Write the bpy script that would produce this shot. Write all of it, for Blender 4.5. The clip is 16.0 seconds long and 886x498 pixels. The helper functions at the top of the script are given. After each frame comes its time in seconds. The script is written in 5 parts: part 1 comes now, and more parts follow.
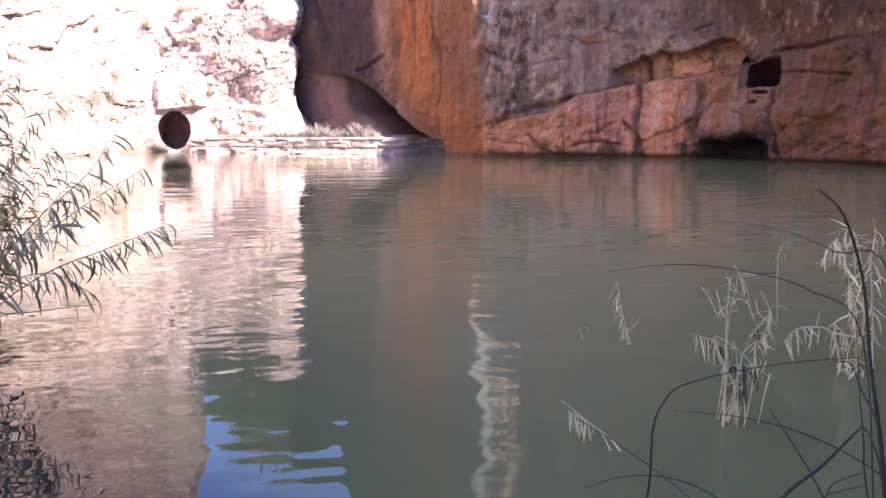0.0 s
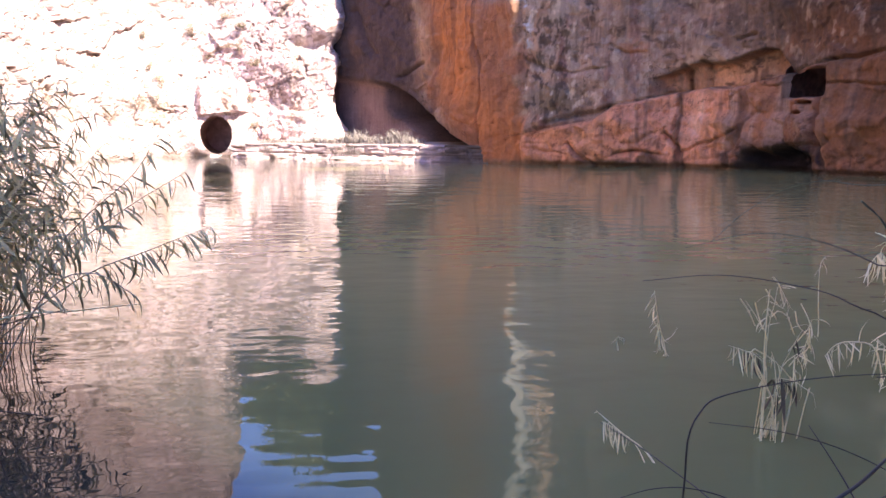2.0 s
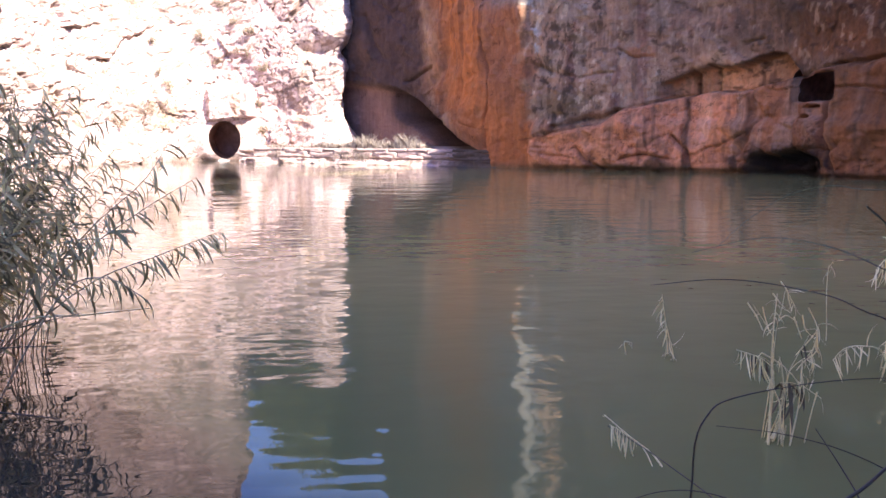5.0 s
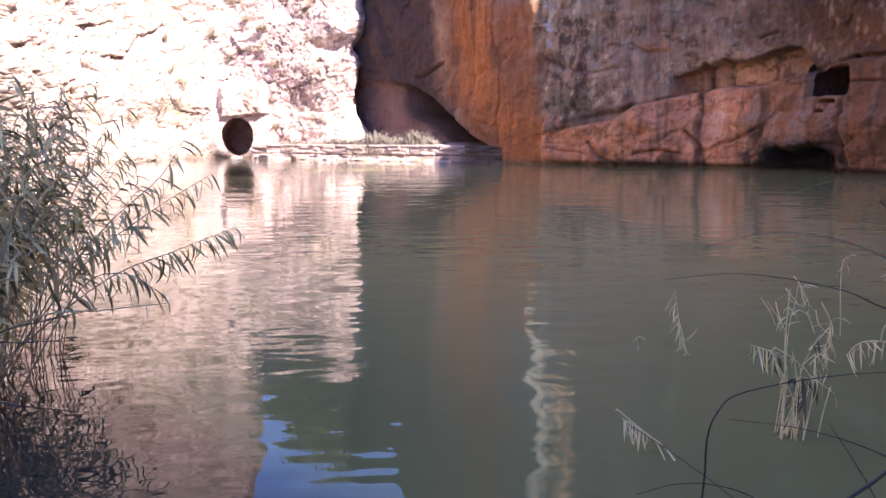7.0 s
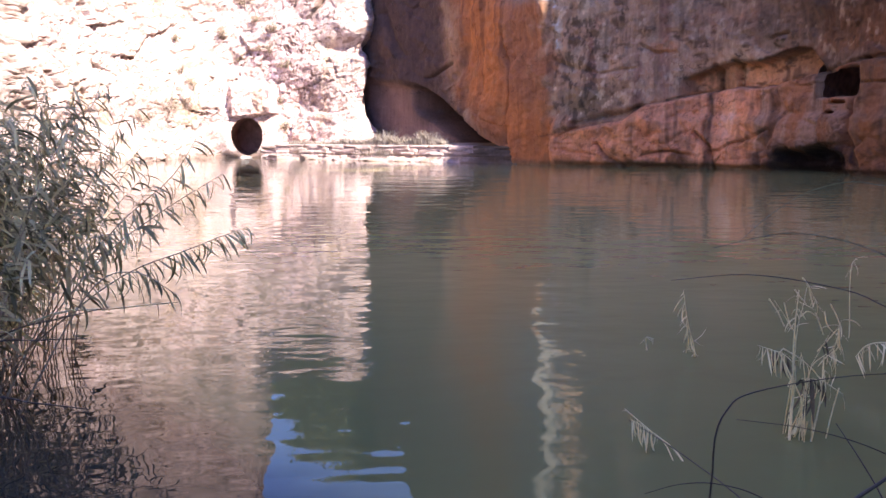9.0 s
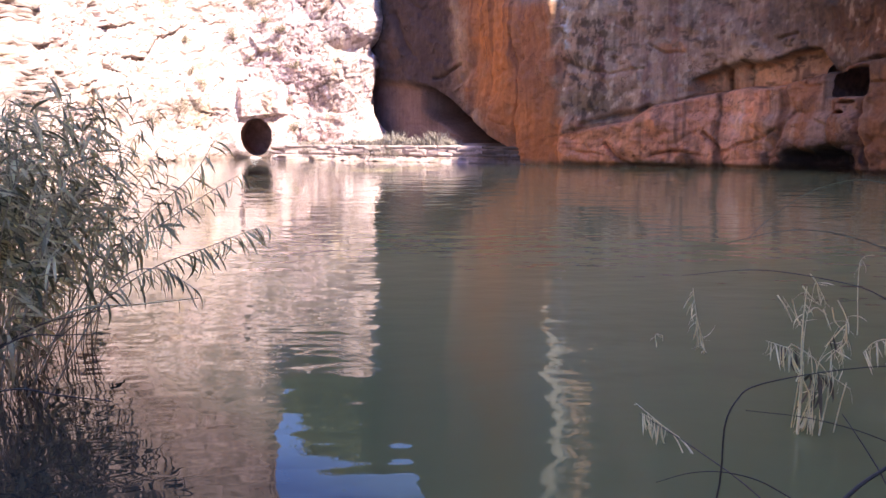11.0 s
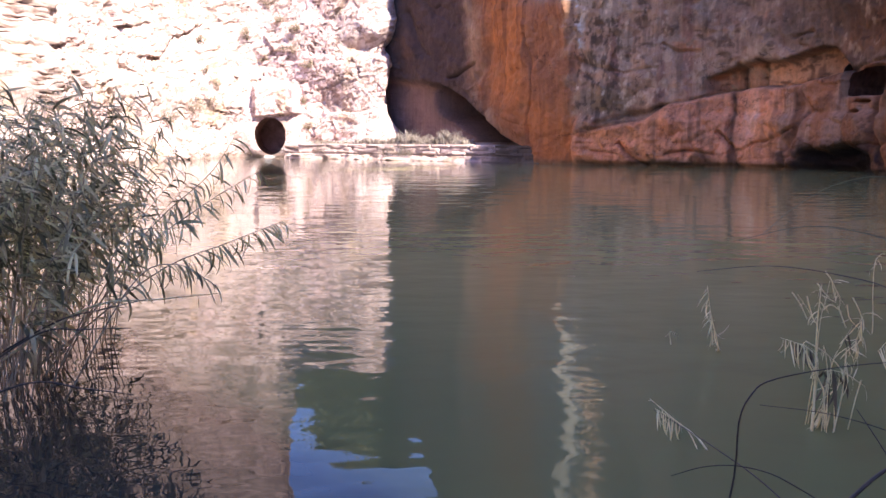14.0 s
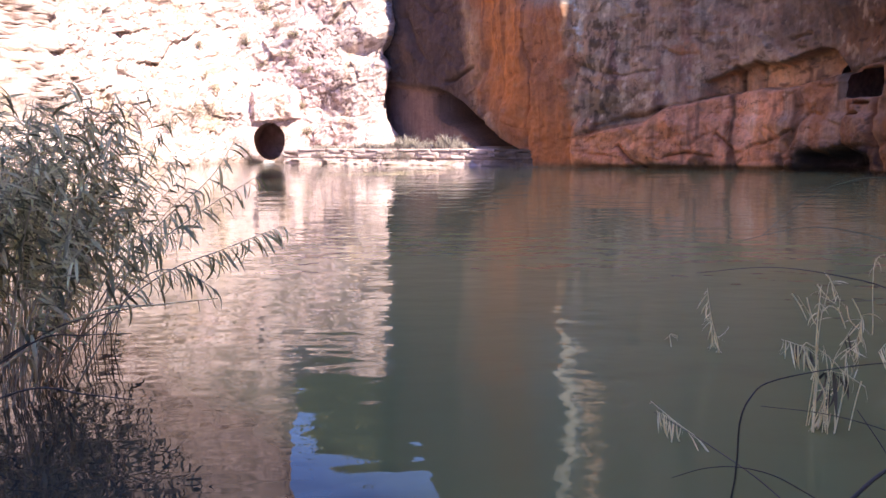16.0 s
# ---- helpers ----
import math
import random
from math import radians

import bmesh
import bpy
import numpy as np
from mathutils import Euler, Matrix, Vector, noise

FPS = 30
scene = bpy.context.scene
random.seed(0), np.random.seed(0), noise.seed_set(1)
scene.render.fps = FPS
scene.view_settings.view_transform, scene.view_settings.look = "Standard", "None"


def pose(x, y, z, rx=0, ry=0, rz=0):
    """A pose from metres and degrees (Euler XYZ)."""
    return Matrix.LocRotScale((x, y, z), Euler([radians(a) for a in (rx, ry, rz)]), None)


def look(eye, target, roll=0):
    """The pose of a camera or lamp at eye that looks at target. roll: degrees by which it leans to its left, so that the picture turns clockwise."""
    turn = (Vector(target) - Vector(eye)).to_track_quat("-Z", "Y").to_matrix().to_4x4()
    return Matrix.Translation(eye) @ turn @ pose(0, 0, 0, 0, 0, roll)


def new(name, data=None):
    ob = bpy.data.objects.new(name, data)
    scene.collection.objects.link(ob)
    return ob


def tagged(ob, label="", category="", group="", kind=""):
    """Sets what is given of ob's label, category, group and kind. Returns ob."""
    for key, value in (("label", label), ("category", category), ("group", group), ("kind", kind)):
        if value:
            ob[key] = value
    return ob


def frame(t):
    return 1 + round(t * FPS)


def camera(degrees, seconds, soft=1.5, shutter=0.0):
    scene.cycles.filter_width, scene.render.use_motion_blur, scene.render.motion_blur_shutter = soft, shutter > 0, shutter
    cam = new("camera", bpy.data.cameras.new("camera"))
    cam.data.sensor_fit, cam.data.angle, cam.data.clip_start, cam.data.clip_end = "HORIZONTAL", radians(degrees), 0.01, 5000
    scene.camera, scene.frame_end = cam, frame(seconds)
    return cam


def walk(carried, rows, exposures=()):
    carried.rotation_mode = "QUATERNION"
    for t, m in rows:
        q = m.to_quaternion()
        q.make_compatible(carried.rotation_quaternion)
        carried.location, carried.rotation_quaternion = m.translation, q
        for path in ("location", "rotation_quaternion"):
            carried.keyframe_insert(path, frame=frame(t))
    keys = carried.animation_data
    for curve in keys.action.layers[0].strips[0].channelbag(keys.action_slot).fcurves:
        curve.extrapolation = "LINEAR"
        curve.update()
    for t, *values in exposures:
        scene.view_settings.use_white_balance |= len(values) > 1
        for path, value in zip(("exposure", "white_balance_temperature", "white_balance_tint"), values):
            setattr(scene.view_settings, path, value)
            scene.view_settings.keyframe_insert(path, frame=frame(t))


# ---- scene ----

# ---------------------------------------------------------------- camera
EXPOSURES = [(0, 2.28, 7350, 14), (4, 2.16, 7350, 14), (8, 1.98, 7350, 14), (16, 1.90, 7350, 14)]
cam = camera(55.5, 16.0)
walk(cam, [
        (0, pose(0.0087, 0.0853, 1.6982, 81.377, 0.378, -4.439)),
        (0.5, pose(0.0120, 0.0853, 1.6994, 80.902, 0.089, -2.926)),
        (1, pose(0.0043, 0.0797, 1.6991, 81.460, -0.508, -2.313)),
        (1.5, pose(0.0096, 0.0752, 1.7001, 81.556, -0.237, -2.037)),
        (2, pose(0.0107, 0.0752, 1.6958, 81.882, -0.194, -1.867)),
        (2.5, pose(0.0144, 0.0740, 1.6971, 81.911, -0.097, -1.808)),
        (3, pose(0.0083, 0.0691, 1.6996, 82.080, -0.221, -1.851)),
        (3.5, pose(0.0060, 0.0629, 1.6995, 82.266, -0.260, -2.596)),
        (4, pose(0.0052, 0.0543, 1.7015, 82.138, -0.206, -1.702)),
        (6.5, pose(0.0054, 0.0241, 1.7011, 82.245, 0.044, -1.070)),
        (7, pose(-0.0000, 0.0136, 1.7003, 81.915, 0.101, -0.535)),
        (7.5, pose(-0.0025, 0.0073, 1.6978, 81.497, -0.234, 0.181)),
        (8, pose(-0.0014, 0.0062, 1.6987, 81.318, 0.055, -0.162)),
        (8.5, pose(-0.0000, -0.0000, 1.7000, 81.828, -0.000, -0.000)),
        (9, pose(-0.0063, -0.0123, 1.7035, 81.933, -0.007, 0.043)),
        (11.5, pose(-0.0493, -0.1423, 1.6977, 81.995, 0.141, 1.069)),
        (12, pose(-0.0539, -0.1561, 1.6948, 82.148, 0.227, 1.616)),
        (12.5, pose(-0.0556, -0.1623, 1.6977, 81.965, 0.015, 1.572)),
        (13, pose(-0.0579, -0.1651, 1.6957, 81.715, 0.106, 1.617)),
        (13.5, pose(-0.0606, -0.1662, 1.6932, 81.778, 0.128, 1.544)),
        (14, pose(-0.0606, -0.1664, 1.6913, 81.916, 0.026, 1.456)),
        (14.5, pose(-0.0592, -0.1679, 1.6906, 81.840, 0.127, 1.620)),
        (15, pose(-0.0570, -0.1695, 1.6912, 82.130, 0.097, 1.304)),
        (15.5, pose(-0.0596, -0.1713, 1.6901, 82.251, 0.365, 1.345)),
        (16, pose(-0.0603, -0.1726, 1.6886, 82.197, 0.371, 1.397)),
    ], exposures=EXPOSURES)

# ---------------------------------------------------------------- world, sun
SUN_DIR = Vector((0.69 * math.cos(radians(40.3)), -0.724 * math.cos(radians(40.3)), math.sin(radians(40.3)))).normalized()
world = bpy.data.worlds.new("world")
scene.world = world
world.use_nodes = True
wn = world.node_tree
wn.nodes.clear()
sky = wn.nodes.new("ShaderNodeTexSky")
sky.sky_type = "NISHITA"
sky.sun_disc = False
sky.sun_elevation = math.asin(SUN_DIR.z)
sky.sun_rotation = math.atan2(SUN_DIR.x, SUN_DIR.y)
sky.altitude = 600
sky.air_density, sky.dust_density, sky.ozone_density = 0.55, 0.0, 2.4
bgn = wn.nodes.new("ShaderNodeBackground")
bgn.inputs["Strength"].default_value = 0.265
won = wn.nodes.new("ShaderNodeOutputWorld")
deep = wn.nodes.new("ShaderNodeHueSaturation")
deep.inputs["Hue"].default_value, deep.inputs["Saturation"].default_value = 0.515, 1.12
wn.links.new(sky.outputs[0], deep.inputs["Color"])
wn.links.new(deep.outputs[0], bgn.inputs[0])
wn.links.new(bgn.outputs[0], won.inputs[0])

sun_data = bpy.data.lights.new("sun", "SUN")
sun_data.energy, sun_data.angle, sun_data.color = 5.0, radians(0.55), (1.0, 0.955, 0.90)
sun = new("sun", sun_data)
sun.matrix_world = look(SUN_DIR * 200, (0, 0, 0))


# ---------------------------------------------------------------- noise helpers
def _hash(ix, iy, iz, seed):
    h = (ix * 374761393 + iy * 668265263 + iz * 2147483647 + seed * 1274126177) & 0xFFFFFFFF
    h = ((h ^ (h >> 13)) * 1274126177) & 0xFFFFFFFF
    h = ((h ^ (h >> 16)) * 2246822519) & 0xFFFFFFFF
    return ((h ^ (h >> 15)) & 0xFFFFFF) / float(0xFFFFFF)


def vnoise(p, seed=0):
    """Smooth value noise of points (n, 3), -1 to 1."""
    i = np.floor(p).astype(np.int64)
    f = p - i
    f = f * f * f * (f * (f * 6 - 15) + 10)
    out = 0
    for dx in (0, 1):
        for dy in (0, 1):
            for dz in (0, 1):
                w = (f[:, 0] if dx else 1 - f[:, 0]) * (f[:, 1] if dy else 1 - f[:, 1]) * (f[:, 2] if dz else 1 - f[:, 2])
                out = out + w * _hash(i[:, 0] + dx, i[:, 1] + dy, i[:, 2] + dz, seed)
    return out * 2 - 1


def fbm(p, octaves=5, seed=0, gain=0.5):
    a, s, out = 1.0, 1.0, 0
    for k in range(octaves):
        out = out + a * vnoise(p * s + 17.3 * k, seed + k)
        a, s = a * gain, s * 2.03
    return out


def cells(p, seed=0):
    """Cellular noise: nearest distance, second distance, random value and tilt of the nearest cell."""
    i = np.floor(p).astype(np.int64)
    n = len(p)
    f1, f2 = np.full(n, 9.0), np.full(n, 9.0)
    rnd, tilt = np.zeros(n), np.zeros(n)
    for dx in (-1, 0, 1):
        for dy in (-1, 0, 1):
            for dz in (-1, 0, 1):
                c = i + np.array((dx, dy, dz))
                o = np.stack([_hash(c[:, 0], c[:, 1], c[:, 2], seed + q) for q in (1, 2, 3)], 1)
                v = p - (c + o)
                d = np.sqrt((v * v).sum(1))
                r = _hash(c[:, 0], c[:, 1], c[:, 2], seed + 4)
                g = np.stack([_hash(c[:, 0], c[:, 1], c[:, 2], seed + q) for q in (5, 6, 7)], 1) * 2 - 1
                near = d < f1
                f2 = np.where(near, f1, np.minimum(f2, d))
                rnd = np.where(near, r, rnd)
                tilt = np.where(near, (v * g).sum(1), tilt)
                f1 = np.where(near, d, f1)
    return f1, f2, rnd, tilt


def smooth(a, b, x):
    t = np.clip((x - a) / (b - a), 0, 1)
    return t * t * (3 - 2 * t)


def bump(x, centre, width):
    return np.exp(-((x - centre) / width) ** 2)


def line_distance(u, v, pts):
    """Distance of (u, v) to a polyline, and its signed side (positive above or to the left of the line's way)."""
    best, side = np.full(len(u), 1e9), np.zeros(len(u))
    for (ax, ay), (bx, by) in zip(pts[:-1], pts[1:]):
        dx, dy = bx - ax, by - ay
        t = np.clip(((u - ax) * dx + (v - ay) * dy) / (dx * dx + dy * dy), 0, 1)
        d = np.hypot(u - ax - t * dx, v - ay - t * dy)
        s = dx * (v - ay) - dy * (u - ax)
        near = d < best
        side = np.where(near, np.sign(s), side)
        best = np.where(near, d, best)
    return best, best * side


def spline(pts, n=24):
    """Catmull-Rom through plan points, densely sampled."""
    P = [np.array(p, float) for p in pts]
    P = [2 * P[0] - P[1]] + P + [2 * P[-1] - P[-2]]
    out = []
    for a, b, c, d in zip(P[:-3], P[1:-2], P[2:-1], P[3:]):
        for k in range(n):
            t = k / n
            out.append(0.5 * (2 * b + (c - a) * t + (2 * a - 5 * b + 4 * c - d) * t * t + (3 * b - a - 3 * c + d) * t ** 3))
    out.append(P[-2])
    return np.array(out)


def resample(pts, step_at):
    """Points along a dense line, at steps that depend on the place."""
    seg = np.hypot(*np.diff(pts, axis=0).T)
    s = np.concatenate([[0], np.cumsum(seg)])
    at, out = 0.0, []
    while at < s[-1]:
        q = np.array([np.interp(at, s, pts[:, 0]), np.interp(at, s, pts[:, 1])])
        out.append(q)
        at += step_at(q)
    out = np.array(out)
    tang = np.gradient(out, axis=0)
    k = np.ones(9) / 9
    tang = np.stack([np.convolve(np.pad(tang[:, c] / np.hypot(tang[:, 0], tang[:, 1]), 4, "edge"), k, "valid") for c in (0, 1)], 1)
    tang /= np.hypot(tang[:, 0], tang[:, 1])[:, None]
    return out, tang


# ---------------------------------------------------------------- mesh helpers
def mesh_object(name, verts, faces, material, parent=None, shade=True, colours=None):
    me = bpy.data.meshes.new(name)
    me.from_pydata(np.asarray(verts).tolist(), [], np.asarray(faces).tolist() if isinstance(faces, np.ndarray) else faces)
    me.materials.append(material)
    if shade:
        me.polygons.foreach_set("use_smooth", [True] * len(me.polygons))
    if colours is not None:
        at = me.color_attributes.new("tint", "FLOAT_COLOR", "POINT")
        at.data.foreach_set("color", np.concatenate([colours, np.ones((len(colours), 1))], 1).ravel())
    me.update()
    ob = new(name, me)
    ob.parent = parent
    return ob


def part(name, bm, material, parent, label=""):
    me = bpy.data.meshes.new(name)
    bm.to_mesh(me)
    bm.free()
    me.materials.append(material)
    ob = new(name, me)
    ob.parent = parent
    return tagged(ob, label)


def grid_faces(rows, cols):
    r, c = np.meshgrid(np.arange(rows - 1), np.arange(cols - 1), indexing="ij")
    a = (r * cols + c).ravel()
    return np.stack([a, a + 1, a + cols + 1, a + cols], 1)


# ---------------------------------------------------------------- materials
def material(name):
    m = bpy.data.materials.new(name)
    m.use_nodes = True
    nt = m.node_tree
    return m, nt, nt.nodes["Principled BSDF"]


def rock_material(name, grain=9.0, relief=0.035, low=0.72, high=1.2, crack=0.5, lean=0.5, sparse=0.57):
    """Rock: tint of the mesh, mottled at three sizes, with fine relief."""
    m, nt, bs = material(name)
    N, L = nt.nodes.new, nt.links.new
    tc = N("ShaderNodeTexCoord")
    at = N("ShaderNodeAttribute")
    at.attribute_name = "tint"
    n1 = N("ShaderNodeTexNoise")
    n1.inputs["Scale"].default_value, n1.inputs["Detail"].default_value, n1.inputs["Roughness"].default_value = grain * 0.16, 8, 0.62
    n2 = N("ShaderNodeTexNoise")
    n2.inputs["Scale"].default_value, n2.inputs["Detail"].default_value, n2.inputs["Roughness"].default_value = grain, 6, 0.7
    mp = N("ShaderNodeMapping")
    mp.inputs["Scale"].default_value = (2.2, 2.2, 0.22)
    n3 = N("ShaderNodeTexNoise")
    n3.inputs["Scale"].default_value, n3.inputs["Detail"].default_value = grain * 0.3, 5
    L(tc.outputs["Object"], n1.inputs["Vector"])
    L(tc.outputs["Object"], n2.inputs["Vector"])
    L(tc.outputs["Object"], mp.inputs["Vector"])
    L(mp.outputs[0], n3.inputs["Vector"])
    tot = N("ShaderNodeMath")
    tot.operation = "ADD"
    L(n1.outputs[0], tot.inputs[0])
    L(n2.outputs[0], tot.inputs[1])
    tot2 = N("ShaderNodeMath")
    tot2.operation = "ADD"
    L(tot.outputs[0], tot2.inputs[0])
    L(n3.outputs[0], tot2.inputs[1])
    mr = N("ShaderNodeMapRange")
    mr.inputs["From Min"].default_value, mr.inputs["From Max"].default_value = 1.0, 2.0
    mr.inputs["To Min"].default_value, mr.inputs["To Max"].default_value = low, high
    L(tot2.outputs[0], mr.inputs["Value"])
    # thin broken cracks at two sizes, on warped and slanted cells, only in drifts
    wv = N("ShaderNodeVectorMath")
    wv.operation = "MULTIPLY_ADD"
    wv.inputs[1].default_value = (1.3, 1.3, 1.3)
    L(n1.outputs["Color"], wv.inputs[0])
    L(tc.outputs["Object"], wv.inputs[2])
    shade = mr.outputs[0]
    height = tot.outputs[0]
    for scale, width, seed in ((0.75, 0.022, 3.0), (1.9, 0.04, 9.0)):
        rot = N("ShaderNodeMapping")
        rot.inputs["Rotation"].default_value = (0, lean, 0)
        rot.inputs["Location"].default_value = (seed, 0, seed)
        rot.inputs["Scale"].default_value = (0.8, 0.8, 1.7)
        L(wv.outputs[0], rot.inputs["Vector"])
        vo = N("ShaderNodeTexVoronoi")
        vo.feature = "DISTANCE_TO_EDGE"
        vo.inputs["Scale"].default_value = scale
        L(rot.outputs[0], vo.inputs["Vector"])
        where = N("ShaderNodeTexNoise")
        where.inputs["Scale"].default_value, where.inputs["Detail"].default_value = scale * 0.8, 3
        L(rot.outputs[0], where.inputs["Vector"])
        ww = N("ShaderNodeMapRange")
        ww.inputs["From Min"].default_value, ww.inputs["From Max"].default_value = sparse, sparse + 0.12
        L(where.outputs[0], ww.inputs["Value"])
        line = N("ShaderNodeMapRange")
        line.inputs["From Max"].default_value = width
        line.inputs["To Min"].default_value, line.inputs["To Max"].default_value = 1.0, 0.0
        L(vo.outputs["Distance"], line.inputs["Value"])
        both = N("ShaderNodeMath")
        both.operation = "MULTIPLY"
        L(line.outputs[0], both.inputs[0])
        L(ww.outputs[0], both.inputs[1])
        dim = N("ShaderNodeMath")
        dim.operation = "MULTIPLY_ADD"
        dim.inputs[1].default_value, dim.inputs[2].default_value = -crack, 1.0
        L(both.outputs[0], dim.inputs[0])
        pr = N("ShaderNodeMath")
        pr.operation = "MULTIPLY"
        L(shade, pr.inputs[0])
        L(dim.outputs[0], pr.inputs[1])
        shade = pr.outputs[0]
        dn = N("ShaderNodeMath")
        dn.operation = "MULTIPLY_ADD"
        dn.inputs[1].default_value = -0.6
        L(both.outputs[0], dn.inputs[0])
        L(height, dn.inputs[2])
        height = dn.outputs[0]
    mul = N("ShaderNodeVectorMath")
    mul.operation = "SCALE"
    L(at.outputs["Color"], mul.inputs[0])
    L(shade, mul.inputs["Scale"])
    L(mul.outputs[0], bs.inputs["Base Color"])
    bs.inputs["Roughness"].default_value = 0.88
    bs.inputs["Specular IOR Level"].default_value = 0.25
    bp = N("ShaderNodeBump")
    bp.inputs["Strength"].default_value, bp.inputs["Distance"].default_value = 0.9, relief
    L(height, bp.inputs["Height"])
    L(bp.outputs[0], bs.inputs["Normal"])
    return m


def plain_material(name, colour, rough=0.7, vary=0.25, scale=12.0, spec=0.3, per_piece=0.25, two=None, through_light=0.0):
    """Colour with mottling and a shift from piece to piece."""
    m, nt, bs = material(name)
    N, L = nt.nodes.new, nt.links.new
    tc = N("ShaderNodeTexCoord")
    n1 = N("ShaderNodeTexNoise")
    n1.inputs["Scale"].default_value, n1.inputs["Detail"].default_value = scale, 5
    L(tc.outputs["Object"], n1.inputs["Vector"])
    oi = N("ShaderNodeObjectInfo")
    rp = N("ShaderNodeMix")
    rp.data_type = "RGBA"
    rp.inputs["A"].default_value = (*colour, 1)
    rp.inputs["B"].default_value = (*(two or colour), 1)
    L(oi.outputs["Random"], rp.inputs["Factor"])
    a = N("ShaderNodeMapRange")
    a.inputs["From Min"].default_value, a.inputs["From Max"].default_value = 0.25, 0.75
    a.inputs["To Min"].default_value, a.inputs["To Max"].default_value = 1 - vary, 1 + vary
    L(n1.outputs[0], a.inputs["Value"])
    b = N("ShaderNodeMapRange")
    b.inputs["To Min"].default_value, b.inputs["To Max"].default_value = 1 - per_piece, 1 + per_piece
    L(oi.outputs["Random"], b.inputs["Value"])
    ml = N("ShaderNodeMath")
    ml.operation = "MULTIPLY"
    L(a.outputs[0], ml.inputs[0])
    L(b.outputs[0], ml.inputs[1])
    sc = N("ShaderNodeVectorMath")
    sc.operation = "SCALE"
    L(rp.outputs["Result"], sc.inputs[0])
    L(ml.outputs[0], sc.inputs["Scale"])
    L(sc.outputs[0], bs.inputs["Base Color"])
    bs.inputs["Roughness"].default_value = rough
    bs.inputs["Specular IOR Level"].default_value = spec
    if through_light:
        tr, mx = N("ShaderNodeBsdfTranslucent"), N("ShaderNodeMixShader")
        mx.inputs[0].default_value = through_light
        L(sc.outputs[0], tr.inputs["Color"])
        L(bs.outputs[0], mx.inputs[1])
        L(tr.outputs[0], mx.inputs[2])
        L(mx.outputs[0], nt.nodes["Material Output"].inputs["Surface"])
    return m


def water_material():
    """Cloudy green pond water with slow swells, wavelets and fine ripples. Its colour also carries the reeds' shade, a
    dimmed sunlit patch and brightness far out.
    """
    m, nt, bs = material("pond_water")
    N, L = nt.nodes.new, nt.links.new
    tc = N("ShaderNodeTexCoord")

    def math_node(kind, a, b, c=None):
        n = N("ShaderNodeMath")
        n.operation = kind
        for k, v in enumerate((a, b, c)):
            if v is None:
                continue
            if isinstance(v, (int, float)):
                n.inputs[k].default_value = v
            else:
                L(v, n.inputs[k])
        return n.outputs[0]

    def ramp(value, lo, hi, to_lo=0.0, to_hi=1.0):
        n = N("ShaderNodeMapRange")
        n.interpolation_type = "SMOOTHSTEP"
        n.inputs["From Min"].default_value, n.inputs["From Max"].default_value = lo, hi
        n.inputs["To Min"].default_value, n.inputs["To Max"].default_value = to_lo, to_hi
        L(value, n.inputs["Value"])
        return n.outputs[0]

    def blend(factor, a, b):
        n = N("ShaderNodeMix")
        n.data_type = "RGBA"
        L(factor, n.inputs["Factor"])
        for key, v in (("A", a), ("B", b)):
            if isinstance(v, tuple):
                n.inputs[key].default_value = (*v, 1)
            else:
                L(v, n.inputs[key])
        return n.outputs["Result"]

    def waves(scale, detail=2.0, rough=0.5, stretch=(1, 1, 1), turn=0.0):
        mp = N("ShaderNodeMapping")
        mp.inputs["Scale"].default_value = stretch
        mp.inputs["Rotation"].default_value = (0, 0, turn)
        L(tc.outputs["Object"], mp.inputs["Vector"])
        n = N("ShaderNodeTexNoise")
        n.inputs["Scale"].default_value, n.inputs["Detail"].default_value, n.inputs["Roughness"].default_value = scale, detail, rough
        L(mp.outputs[0], n.inputs["Vector"])
        return n.outputs[0]

    xyz = N("ShaderNodeSeparateXYZ")
    L(tc.outputs["Object"], xyz.inputs[0])
    drift = waves(1.3, 3)
    cloud = waves(0.22, 3, 0.55, (1, 0.5, 1))
    along = math_node("ADD", math_node("MULTIPLY_ADD", xyz.outputs["X"], 1.2, xyz.outputs["Y"]), drift)
    # far water made paler in colour, standing in for reflected light
    silt_and_light = blend(ramp(xyz.outputs["Y"], 3.5, 11.0), (0.150, 0.171, 0.073), (0.350, 0.332, 0.143))
    silt_and_light = blend(ramp(cloud, 0.35, 0.65, 0.0, 0.35), silt_and_light, (0.215, 0.240, 0.098))
    # colour darkened along the pale cliff to hold down the sunlit water
    clear = math_node("ADD", math_node("MULTIPLY_ADD", xyz.outputs["X"], -0.85, xyz.outputs["Y"]), math_node("MULTIPLY", cloud, 3.0))
    silt_and_light = blend(ramp(clear, SUNLIT_DARK_FROM, SUNLIT_DARK_FROM + 3.0), silt_and_light, (0.040, 0.044, 0.036))
    # shade under the reeds, painted as darker water by the left bank
    L(blend(ramp(along, 3.2, 4.1), (0.042, 0.040, 0.030), silt_and_light), bs.inputs["Base Color"])
    bs.inputs["Roughness"].default_value = 0.008
    bs.inputs["IOR"].default_value = 1.333
    # swells, wavelets and ripples, in calmer and livelier patches, quietest under the bank
    patch = ramp(waves(0.13, 2), 0.38, 0.62, 0.45, 1.0)
    near = ramp(xyz.outputs["Y"], 4.0, 9.0, 1.15, 1.0)
    height = math_node("MULTIPLY", waves(0.55, 2, 0.4, (0.7, 1.3, 1), 0.15), 0.026)
    height = math_node("MULTIPLY_ADD", waves(1.9, 2, 0.45, (0.75, 1.25, 1), -0.2), 0.0165, height)
    height = math_node("MULTIPLY_ADD", waves(6.0, 1, 0.4), 0.0012, height)
